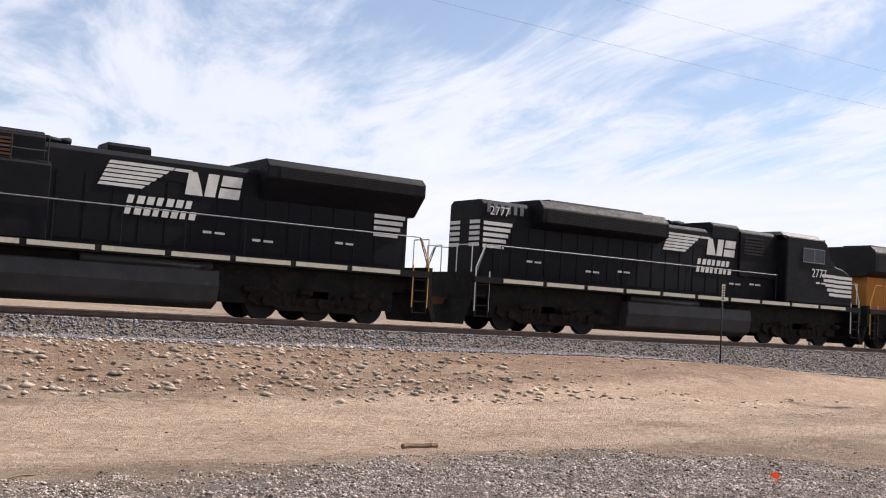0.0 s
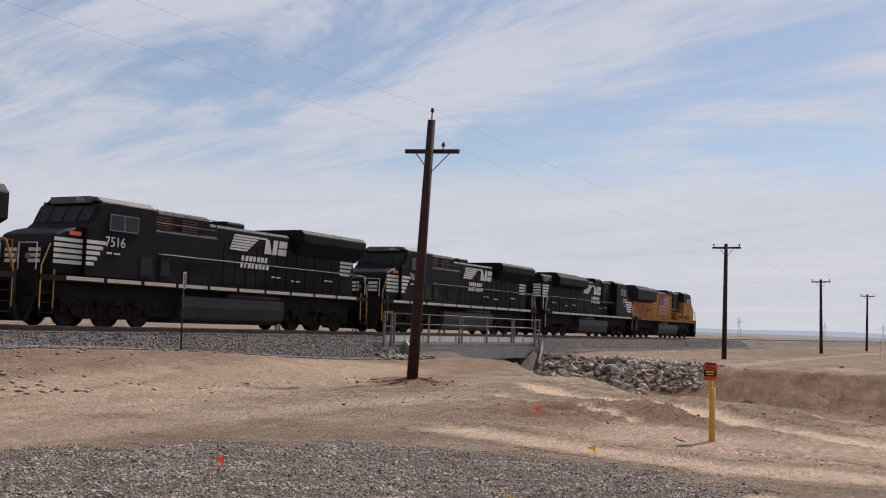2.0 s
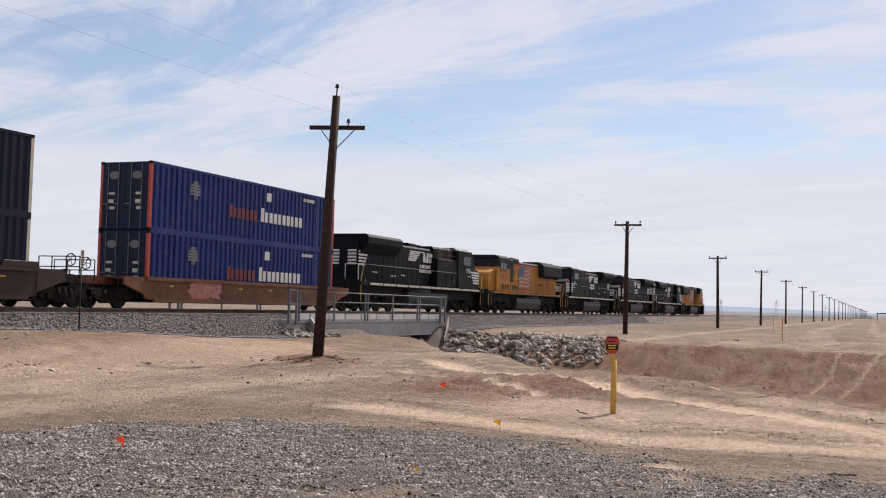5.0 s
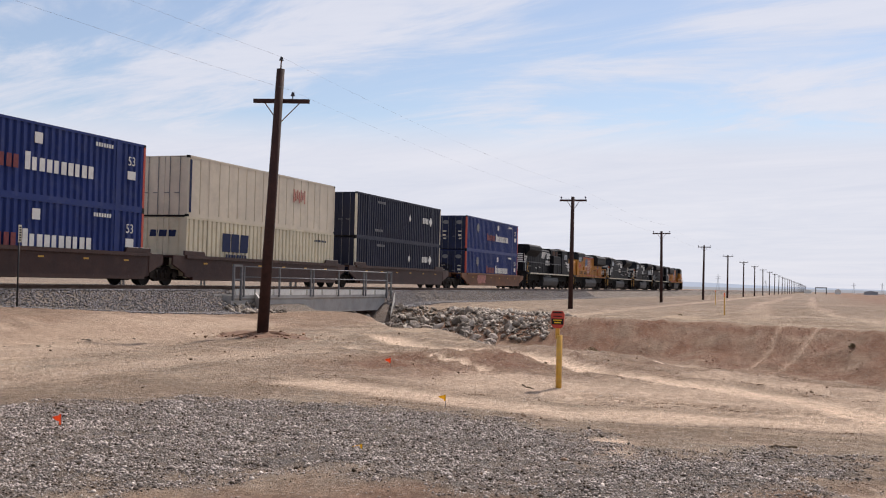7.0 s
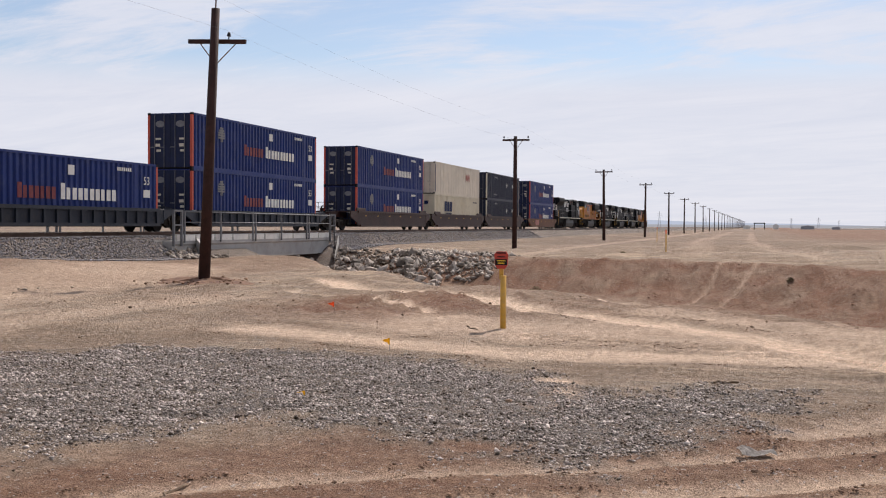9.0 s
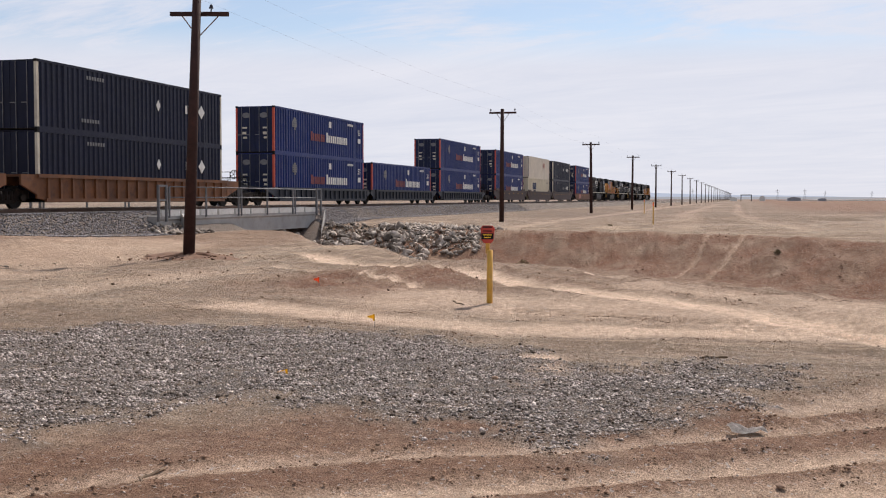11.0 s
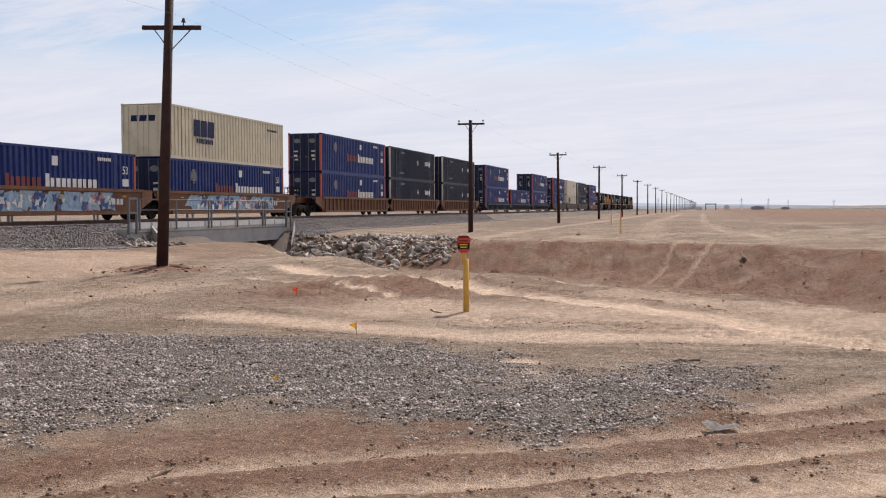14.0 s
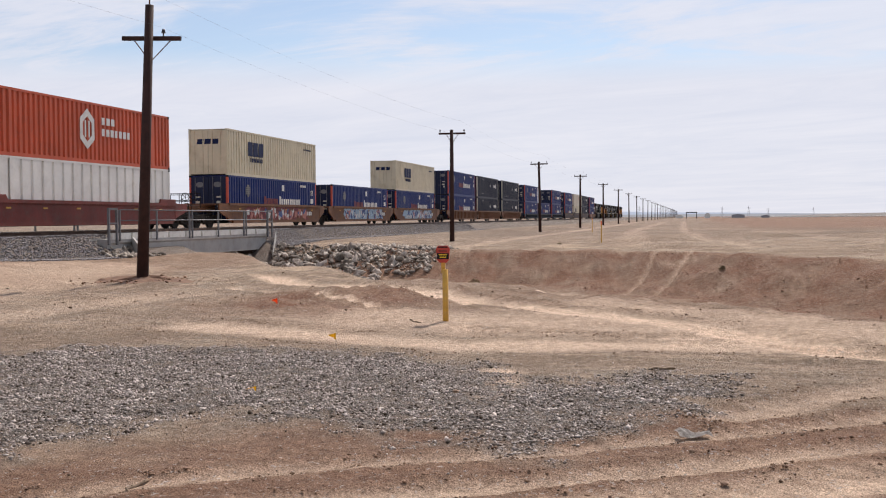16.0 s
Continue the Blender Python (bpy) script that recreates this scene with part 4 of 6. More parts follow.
def brush(x, y, s, label):
    r = random.Random(int(10 * x))
    t = thing("bush", pose(x, y, ground_z(x, y)), label, "bush", "dry bushes")
    bm = bmesh.new()
    for i in range(60):
        a, e = r.uniform(0, 6.283), r.uniform(0.3, 1.4)
        d = Vector((math.cos(a) * math.cos(e), math.sin(a) * math.cos(e), math.sin(e))) * s * r.uniform(0.6, 1.1)
        m = d * 0.5 + Vector((r.uniform(-0.1, 0.1), r.uniform(-0.1, 0.1), 0)) * s
        tube(bm, (0, 0, -0.02), m, 0.010, 4, 0.006)
        tube(bm, m, d, 0.006, 4, 0.002)
    part("stems", bm, M["grey_wood"], t)
    bm = bmesh.new()
    for i in range(260):
        a, e, q = r.uniform(0, 6.283), r.uniform(0.05, 1.5), r.uniform(0.45, 1.05)
        c = Vector((math.cos(a) * math.cos(e), math.sin(a) * math.cos(e), math.sin(e))) * s * q
        u, v = Vector((r.uniform(-1, 1), r.uniform(-1, 1), r.uniform(-1, 1))) * 0.04, Vector((r.uniform(-1, 1), r.uniform(-1, 1), r.uniform(-1, 1))) * 0.03
        bm.faces.new([bm.verts.new(c + w) for w in (-u, v, u, -v)])
    tagged(part("leaves", bm, M["bush"], t), kind="stuff")


brush(45.0, 9.1, 0.42, "small dry bush at the foot of the bank")
brush(42.5, -1.2, 0.13, "tiny dry bush on the bank")
brush(62.5, 7.5, 0.18, "small dry bush on the plain")


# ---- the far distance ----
# even emission, for haze painted onto far hills
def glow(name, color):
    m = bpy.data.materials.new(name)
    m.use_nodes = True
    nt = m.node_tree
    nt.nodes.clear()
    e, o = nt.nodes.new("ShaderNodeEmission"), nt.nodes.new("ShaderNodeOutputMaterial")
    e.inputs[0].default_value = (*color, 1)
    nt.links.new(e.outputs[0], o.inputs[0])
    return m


def range_of_hills(name, dist, az0, az1, high, seed, material, label):
    bm = bmesh.new()
    n = 220
    r = np.random.RandomState(seed)
    ph = r.uniform(0, 6.3, 9)
    last = None
    for i in range(n + 1):
        a = radians(az0 + (az1 - az0) * i / n)
        w = i / n
        h = sum(math.sin(w * (5 + 7 * k) + ph[k]) / (1 + k) for k in range(9))
        h = high * (0.62 + 0.22 * h) * min(1, 6 * w, 6 * (1 - w))
        c = Vector((dist * math.cos(a), dist * math.sin(a), 0))
        cur = [bm.verts.new(c + Vector((0, 0, -8))), bm.verts.new(c * 1.04 + Vector((0, 0, max(1.0, h))))]
        if last:
            bm.faces.new((last[0], cur[0], cur[1], last[1]))
        last = cur
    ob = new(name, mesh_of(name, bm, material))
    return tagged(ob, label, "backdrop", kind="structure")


# the two farther ranges glow evenly: their haze is put into the emission
range_of_hills("backdrop", 3900, -14, 75, 46, 3, glow("blue_haze_glow", (0.50, 0.56, 0.67)), "pale blue mountains in desert haze")
range_of_hills("backdrop", 3000, -40, 60, 9, 8, glow("grey_haze_glow", (0.40, 0.41, 0.44)), "low hazy scrub line on the horizon")
range_of_hills("backdrop", 1500, -40, -3.2, 11, 5, mat("far_brown_rise", (0.22, 0.20, 0.18), 0.95, vary=0.2, scale=0.01), "low brown rise at the edge of the plain")


def far_strip(x0, y0, x1, y1, w, label):
    bm = bmesh.new()
    d = Vector((x1 - x0, y1 - y0, 0)).normalized().cross(Vector((0, 0, 1))) * w
    lo = [bm.verts.new(Vector((x, y, 0.2)) + k * d) for x, y, k in ((x0, y0, -1), (x1, y1, -1), (x1, y1, 1), (x0, y0, 1))]
    hi = [bm.verts.new(v.co + Vector((0, 0, 0.5))) for v in lo]
    bm.faces.new(hi)
    for i in range(4):
        bm.faces.new((lo[i], lo[(i + 1) % 4], hi[(i + 1) % 4], hi[i]))
    bmesh.ops.recalc_face_normals(bm, faces=bm.faces[:])
    tagged(new("road", mesh_of("road", bm, M["white"])), label, "road", kind="structure")


far_strip(1000, -28, 1000, -420, 16, "pale far road across the plain")


def mast(x, y, h, label):
    t = thing("power_pylon", pose(x, y, ground_z(x, y), 0, 0, 20), label, "pylon", "pylons in the distance")
    for a, b in ((-1, -1), (-1, 1), (1, -1), (1, 1)):
        bm = bmesh.new()
        tube(bm, (a * h * 0.09, b * h * 0.09, 0), (0, 0, h), h * 0.006, 4)
        part("leg", bm, M["far"], t)
    for z, w in ((0.72, 0.2), (0.84, 0.16)):
        bm = bmesh.new()
        tube(bm, (0, -h * w, h * z), (0, h * w, h * z), h * 0.006, 4)
        part("crossarm", bm, M["far"], t)


for a, d, h in ((11.85, 1500, 27), (7.7, 1700, 25), (4.97, 1700, 25), (-1.62, 1500, 15), (-2.94, 1600, 16), (-3.91, 1600, 13), (2.6, 1700, 18), (0.9, 1700, 14), (-6.1, 1600, 13)):
    mast(d * math.cos(radians(a)), d * math.sin(radians(a)), h, "grey lattice power pylon far across the plain")


def gate_frame():
    t = thing("signal_gantry", pose(720, -1.0, 0), "far steel gantry frame over a track", "gantry")
    for y in (-3.2, 3.2):
        bm = bmesh.new()
        box(bm, -0.2, 0.2, y - 0.25, y + 0.25, -0.5, 4.2)
        part("leg", bm, M["tank"], t)
    bm = bmesh.new()
    box(bm, -0.2, 0.2, -3.6, 3.6, 3.8, 4.4)
    part("beam", bm, M["tank"], t)


gate_frame()


def far_shed(x, y, w, h, material, label):
    t = thing("shed", pose(x, y, ground_z(x, y)), label, "shed", "far sheds on the plain")
    bm = bmesh.new()
    prism(bm, [(-w, -0.3), (w, -0.3), (w, h * 0.75), (0, h), (-w, h * 0.75)], -w * 0.7, w * 0.7)
    part("wall", bm, M[material], t)


far_shed(900, -13.8, 2.2, 4.2, "white", "small white shed far away")
far_shed(940, 9, 3.0, 3.0, "white", "low white shed far away")
far_shed(900, -38, 5.0, 3.2, "far", "low grey shed far away")
far_shed(880, -58, 3.0, 2.2, "far", "low grey shed beside the far road")

# ---- the train ----
SPEED = 24.65
TRAIN = []                                                # things and where each is at 0 s


def on_rails(ob, x, turned=False):
    ob.matrix_basis = pose(x, TRACK_Y, RAIL_Z, 0, 0, 180 if turned else 0)
    TRAIN.append((ob, x))
    return ob


def wheel_mesh(r):
    bm = bmesh.new()
    tube(bm, (0, -0.07, 0), (0, 0.05, 0), r, 24)
    tube(bm, (0, 0.05, 0), (0, 0.075, 0), r + 0.03, 24)
    tube(bm, (0, -0.11, 0), (0, -0.07, 0), 0.16, 12)
    return mesh_of("wheel", bm, M["wheel"])


WHEEL_BIG, WHEEL_SMALL = wheel_mesh(0.53), wheel_mesh(0.46)


def bogie(parent, x, axles, gap, big):
    """A truck: side frames, springs and bearing boxes, with its wheels."""
    r = 0.53 if big else 0.46
    half = gap * (axles - 1) / 2
    bm = bmesh.new()
    for s in (-1, 1):
        y = s * 1.02
        pts = [(-half - 0.55, r + 0.02), (-half - 0.5, r + 0.28), (-half + 0.35, r + 0.34), (-half * 0.4 - 0.1, r + 0.12), (half * 0.4 + 0.1, r + 0.12), (half - 0.35, r + 0.34), (half + 0.5, r + 0.28),
               (half + 0.55, r + 0.02), (half + 0.25, r - 0.14), (half - 0.25, r - 0.14), (half - 0.45, r - 0.26), (-half + 0.45, r - 0.26), (-half + 0.25, r - 0.14), (-half - 0.25, r - 0.14)]
        prism(bm, pts, y - 0.09, y + 0.09, "y")
        for k in range(axles):
            xx = -half + gap * k
            tube(bm, (xx, y + s * 0.09, r), (xx, y + s * 0.22, r), 0.15, 10)
            if k < axles - 1:
                for dx in (0.32, 0.5, 0.68):
                    tube(bm, (xx + gap * dx, y + s * 0.02, r - 0.1), (xx + gap * dx, y + s * 0.02, r + 0.25), 0.11, 8)
        if big:
            for k in range(axles):
                xx = -half + gap * k + 0.35
                tube(bm, (xx, y + s * 0.16, r + 0.30), (xx + 0.4, y + s * 0.16, r + 0.30), 0.10, 8)
    box(bm, -0.3, 0.3, -1.0, 1.0, r - 0.1, r + 0.35)
    fr = part("bogie", bm, M["truck"], parent)
    fr.location = (x, 0, 0)
    for k in range(axles):
        for s in (-1, 1):
            w = part("wheel", WHEEL_BIG if big else WHEEL_SMALL, None, fr)
            w.location = (-half + gap * k, s * 0.76, r)
            w.rotation_euler = (0, 0, 0 if s < 0 else math.pi)


def both_sides(name, mesh, parent, x, y, z, label=""):
    """Flat marks on both flanks: each mesh lies in its xy plane."""
    for me in mesh if isinstance(mesh, list) else [mesh]:
        for s in (-1, 1):
            ob = part(name, me, None, parent, label)
            ob.location = (x, s * y, z)
            ob.rotation_euler = (math.pi / 2, 0, 0 if s < 0 else math.pi)


def flat_marks(name, polys, material):
    bm = bmesh.new()
    for k, p in enumerate(polys):
        lo, hi = [bm.verts.new((x, y, 0)) for x, y in p], [bm.verts.new((x, y, 0.008 + 0.0003 * k)) for x, y in p]
        bm.faces.new(hi)
        for i in range(len(p)):
            bm.faces.new((lo[i], lo[(i + 1) % len(p)], hi[(i + 1) % len(p)], hi[i]))
    bmesh.ops.recalc_face_normals(bm, faces=bm.faces[:])
    return mesh_of(name, bm, material)


def single_marks(name, polys, material):
    return [flat_marks(name, [p], material) for p in polys]


def slab(x0, x1, y0, y1, lean=0.0):
    return [(x0, y0), (x1, y0), (x1 + lean, y1), (x0 + lean, y1)]


def word_blocks(x0, x1, y, h, n, lean=0.05):
    """A row of plain blocks where a name stands."""
    w = (x1 - x0) / n
    return [slab(x0 + w * i, x0 + w * i + w * (0.72 if i % 3 else 0.60), y, y + h, lean) for i in range(n)]


def emblem_polys():
    """White mane of bars with three heavy slanted strokes behind it, two rows of blocks below."""
    p = []
    for i in range(6):
        y = 0.62 - 0.118 * i
        p.append([(-2.05 - 0.05 * i, y), (-0.30 - 0.16 * i, y), (-0.22 - 0.16 * i, y + 0.085), (-2.0 - 0.05 * i, y + 0.085)])
    p += [[(-0.25, 0.62), (0.25, 0.62), (0.28, 0.70), (-0.2, 0.70)]]
    p += [[(0.10, 0.02), (0.62, 0.02), (0.55, 0.30), (0.42, 0.66), (0.18, 0.66)], slab(0.66, 0.98, 0.02, 0.66, 0.10), slab(1.08, 1.70, 0.02, 0.30, 0.04), slab(1.14, 1.74, 0.36, 0.66, 0.05)]
    return p


EMBLEM = [flat_marks("emblem_bar", [p], M["white"]) for p in emblem_polys()]
EMBLEM_NAME = single_marks("lettering", word_blocks(-0.95, 0.95, 0.30, 0.22, 7) + word_blocks(-1.0, 1.05, 0.0, 0.22, 8), M["white"])
SMALL_MARKS = flat_marks("stencil", [slab(-0.3, -0.05, 0, 0.07), slab(0.05, 0.35, 0, 0.06)], M["white"])
POST = mesh_of("stanchion", tube(bmesh.new(), (0, 0, 0), (0, 0, 1.05), 0.018, 6), M["frame"])
POST_Y = mesh_of("stanchion", tube(bmesh.new(), (0, 0, 0), (0, 0, 1.05), 0.018, 6), M["up_yellow"])


def ring(hw, z0, z1, cut):
    return [(-hw, z0), (hw, z0), (hw, z1 - cut * 0.8), (hw - cut, z1), (-hw + cut, z1), (-hw, z1 - cut * 0.8)]


def slats(parent, x0, x1, y, z0, z1, n, material):
    """A louvred opening: slats that share one mesh."""
    bm = bmesh.new()
    box(bm, x0, x1, -0.02, 0.02, 0, (z1 - z0) / n * 0.55)
    me = mesh_of("slat", bm, material)
    for i in range(n):
        part("slat", me, None, parent).location = (0, y, z0 + (z1 - z0) * i / n)


STEP = mesh_of("step", box(bmesh.new(), -0.22, 0.22, -0.28, 0.28, 0, 0.04), M["frame"])


def locomotive(builder, scheme, number, label):
    """A six-axle road locomotive, 22 m over couplers; its cab end points along +x."""
    ns = scheme == "black"
    paint, roof = (M["ns_black"], M["ns_black"]) if ns else (M["up_yellow"], M["up_grey"])
    t = thing("locomotive", pose(0, 0, 0), label, "locomotive", "locomotives at the head of the train")
    bm = bmesh.new()
    box(bm, -10.35, 10.35, -1.52, 1.52, 1.52, 1.72)
    box(bm, -10.2, 10.2, -0.9, 0.9, 1.05, 1.52)
    for s in (-1, 1):
        box(bm, -10.45 * 1 if s < 0 else 10.2, -10.2 if s < 0 else 10.45, -1.45, 1.45, 0.95, 1.85)
    part("underframe", soften(bm, 0.02), M["frame"] if ns else M["up_grey"], t)
    # plain dark box added for the gear below and the shade around it
    bm = bmesh.new()
    box(bm, -9.3, 9.3, -1.0, 1.0, 0.42, 1.5)
    part("underbody", bm, M["frame"], t)
    for s in (-1, 1):                                    # couplers and snow ploughs
        bm = bmesh.new()
        box(bm, s * 10.45 - 0.0, s * 11.1, -0.13, 0.13, 0.75, 1.0) if s > 0 else box(bm, -11.1, -10.45, -0.13, 0.13, 0.75, 1.0)
        part("coupler", bm, M["rust"], t)
        bm = bmesh.new()
        prism(bm, [(s * 10.3, 0.95), (s * 10.5, 0.95), (s * 10.75, 0.18), (s * 10.6, 0.15)], -1.35, 1.35, "y")
        part("plough", bm, M["frame"], t)
    bm = bmesh.new()
    prism(bm, [(-1.42, 1.28), (1.42, 1.28), (1.47, 0.85), (1.38, 0.38), (1.05, 0.20), (-1.05, 0.20), (-1.38, 0.38), (-1.47, 0.85)], -3.4, 3.3)
    part("fuel_tank", soften(bm, 0.04), M["tank"], t, "long dusty grey fuel tank")
    for s in (-1, 1):
        bm = bmesh.new()
        tube(bm, (-3.2, s * 1.2, 1.38), (0.4, s * 1.2, 1.38), 0.16, 10)
        part("air_reservoir", bm, M["tank"], t)
    bogie(t, -6.75, 3, 1.78, True)
    bogie(t, 6.75, 3, 1.78, True)
    # pale edging along the walkway, broken at every stanchion
    edge = bmesh.new()
    box(edge, -0.84, 0.84, -0.012, 0.012, 0, 0.13)
    edge = mesh_of("sill_stripe", edge, M["cream"] if ns else M["up_yellow"])
    for s in (-1, 1):
        for i in range(10):
            part("sill_stripe", edge, None, t).location = (-8.35 + 1.86 * i, s * 1.535, 1.57)
    # hood
    hx = 5.3 if builder == "gm" else 4.9
    top = 4.32 if builder == "gm" else 4.28
    bm = bmesh.new()
    prism(bm, ring(0.93, 1.72, top, 0.16), -9.75, hx)
    part("hood", soften(bm, 0.02), paint, t)
    door = bmesh.new()
    box(door, -0.33, 0.33, -0.012, 0.012, 0, 1.72)
    box(door, 0.22, 0.27, -0.03, 0.03, 0.8, 0.95)
    door = mesh_of("hood_door", soften(door, 0.006), paint)
    for s in (-1, 1):
        for i in range(16):
            ob = part("hood_door", door, None, t)
            ob.location = (-8.9 + 0.74 * i, s * 0.938, 1.86)
    if not ns:
        bm = bmesh.new()
        prism(bm, ring(0.945, 4.02, top + 0.015, 0.16), -9.72, hx)
        part("hood_roof", bm, roof, t, "dark grey upper hood")
        for s in (-1, 1):
            for x0, x1 in ((5.5, 7.6), (3.0, 5.2)):
                bm = bmesh.new()
                box(bm, x0, x1, s * 1.30 - 0.16, s * 1.30 + 0.22, 1.73, 2.42)
                cabinet = part("walkway_cabinet", soften(bm, 0.02), M["up_yellow"], t)
                for k in range(3):
                    slats(cabinet, x0 + 0.18 + 0.62 * k, x0 + 0.62 + 0.62 * k, s * 1.53, 1.9, 2.3, 5, M["grille"])
    if builder == "ge":
        for name, x0, x1, pts in (("radiator_wing", -9.5 if number == "9261" else -10.0, -4.6, [(-0.94, 3.40), (0.94, 3.40), (1.5, 4.02), (1.5, 4.40), (1.30, 4.58), (-1.30, 4.58), (-1.5, 4.40), (-1.5, 4.02)]),
                                  ("exhaust_housing", -1.55, -0.35, ring(0.5, 4.2, 4.55, 0.08))):
            bm = bmesh.new()
            prism(bm, pts, x0, x1)
            part(name, soften(bm, 0.03), roof, t)
        for s in (-1, 1):
            slats(t, -9.6, -5.0, s * 1.495, 4.06, 4.36, 5, M["grille"])
        bm = bmesh.new()
        prism(bm, ring(1.42, 1.72, 3.72, 0.12), 1.3, 4.95)
        part("equipment_cabinet", soften(bm, 0.03), paint, t)
        for s in (-1, 1):
            bm = bmesh.new()
            for z in (3.95, 4.35):
                tube(bm, (1.4, s * 1.38, z), (4.9, s * 1.38, z), 0.018, 6)
            for x in (1.4, 2.3, 3.15, 4.0, 4.9):
                tube(bm, (x, s * 1.38, 3.66), (x, s * 1.38, 4.35), 0.018, 6)
            part("roof_rail", bm, M["tank"], t)
            bm = bmesh.new()
            box(bm, 4.1, 4.6, s * 1.43 - 0.02, s * 1.43 + 0.02, 1.95, 2.65)
            part("cabinet_vent", bm, M["grille"], t)
        bm = bmesh.new()
        prism(bm, ring(1.05, 3.6, 4.50, 0.2), 1.4, 4.95)
        grids = part("brake_grid_box", soften(bm, 0.02), roof, t)
        for s in (-1, 1):
            for x0 in (2.2, 3.7):
                slats(grids, x0, x0 + 0.9, s * 1.06, 3.78, 4.28, 5, M["rust"])
    else:
        wing = (-7.6, -1.5, 3.50) if ns else (-10.0, -4.2, 3.15)
        for name, x0, x1, pts in (("radiator_wing", wing[0], wing[1], [(-0.93, wing[2]), (0.93, wing[2]), (1.46, wing[2] + 0.22), (1.46, 4.22), (1.2, 4.50), (-1.2, 4.50), (-1.46, 4.22), (-1.46, wing[2] + 0.22)]),
                                  ("brake_hatch", 1.4, 3.0, ring(0.95, 4.0, 4.62, 0.15)),
                                  ("inertial_housing", 3.0, 5.3, ring(1.02, 2.6, 4.50, 0.18)),
                                  ("fan_deck", wing[0] + 0.8, wing[1] - 0.7, ring(0.8, 4.5, 4.62, 0.06))):
            bm = bmesh.new()
            prism(bm, pts, x0, x1)
            part(name, soften(bm, 0.03), roof, t)
        for s in (-1, 1):
            slats(t, wing[0] + 0.2, wing[1] - 0.2, s * 1.455, wing[2] + 0.26, 4.2, 7, M["grille"])
            slats(t, 3.2, 4.4, s * 1.03, 3.5, 4.25, 6, M["grille"])
            if ns:
                vent = bmesh.new()
                box(vent, -0.07, 0.07, -0.015, 0.015, 3.9, 4.2)
                vent = mesh_of("vent", vent, M["steel"])
                for k in range(6):
                    part("vent", vent, None, t).location = (-9.5 + 0.28 * k, s * 0.935, 0)
    # horn cluster on the roof
    hxn = 1.0 if builder == "ge" else 0.2
    horn = part("horn", tube(bmesh.new(), (hxn, 0, top - 0.05), (hxn, 0, top + 0.2), 0.05, 6), M["grille"], t)
    for dy, dz in ((-0.18, 0.16), (0.0, 0.2), (0.18, 0.16)):
        bm = bmesh.new()
        tube(bm, (hxn - 0.2, dy, top + dz), (hxn + 0.35, dy, top + dz), 0.04, 8, 0.10)
        part("trumpet", bm, M["grille"], horn)
        bm = bmesh.new()
        tube(bm, (hxn - 0.45, dy, top + dz), (hxn - 0.2, dy, top + dz), 0.09, 8, 0.04)
        part("trumpet", bm, M["grille"], horn)
    # cab and nose
    c0, c1 = (5.3, 8.15) if builder == "gm" else (4.95, 8.05)
    bm = bmesh.new()
    prism(bm, [(c0, 1.72), (c1 + 0.35, 1.72), (c1 + 0.35, 3.45), (c1 + 0.12, 3.62), (c1 - 0.22, 4.27), (c1 - 0.45, 4.42), (c0, 4.42)], -1.5, 1.5, "y")
    cab = part("cab", soften(bm, 0.05), paint, t)
    nt = 10.08 if builder == "gm" else 9.8               # the tip of the nose
    bm = bmesh.new()
    prism(bm, ring(1.42, 4.40, 4.60, 0.3), c0 - 0.05, c1 - 0.35)
    # black engines: the roof's sunlit look is put into a paler grey
    part("cab_roof", soften(bm, 0.04), roof if not ns else M["cab_grey"], t)
    bm = bmesh.new()
    prism(bm, [(c1 + 0.3, 1.72), (nt - 0.08, 1.72), (nt, 2.7), (nt - 0.23, 3.12), (nt - 0.68, 3.3), (c1 + 0.3, 3.48)], -1.30, 1.30, "y")
    part("nose", soften(bm, 0.07), paint, t)
    glass = mesh_of("cab_window", soften(box(bmesh.new(), -0.32, 0.32, -0.02, 0.02, 0, 0.52), 0.01), M["glass"])
    trim = bmesh.new()
    for a, b, c, d in ((-0.35, 0.35, 0.52, 0.56), (-0.35, 0.35, -0.04, 0.0), (-0.35, -0.32, 0, 0.52), (0.32, 0.35, 0, 0.52)):
        box(trim, a, b, -0.03, 0.03, c, d)
    trim = mesh_of("window_frame", trim, M["steel"] if ns else M["up_grey"])
    for s in (-1, 1):
        for xx in (c0 + 1.35, c0 + 2.07):
            w = part("cab_window", glass, None, t)
            w.location = (xx, s * 1.505, 3.45)
            part("window_frame", trim, None, w)
    bm = bmesh.new()
    for y0, y1 in ((-1.3, -0.75), (-0.68, -0.03), (0.03, 0.68), (0.75, 1.3)):
        v = [bm.verts.new(p) for p in ((c1 + 0.125, y0, 3.66), (c1 + 0.125, y1, 3.66), (c1 - 0.175, y1, 4.22), (c1 - 0.175, y0, 4.22))]
        bm.faces.new(v)
    bmesh.ops.solidify(bm, geom=bm.faces[:], thickness=-0.02)
    part("windshield", bm, M["glass"], t)
    for y in (-0.25, 0.25):
        part("headlight", tube(bmesh.new(), (nt - 0.10, y, 2.35), (nt + 0.02, y, 2.35), 0.11, 10), M["steel"], t)
    board = bmesh.new()
    box(board, c1 - 0.36, c1 - 0.20, -0.95, 0.95, 4.36, 4.60)
    part("number_board", soften(board, 0.02), M["cab_grey"] if ns else M["up_grey"], t)
    if ns:
        ob = part("board_number", text_mesh(number, 0.2, M["cream"]), None, t, "small pale road number")
        ob.location, ob.rotation_euler = (c1 - 0.195, 0.5, 4.48), (math.pi / 2, 0, math.pi / 2)
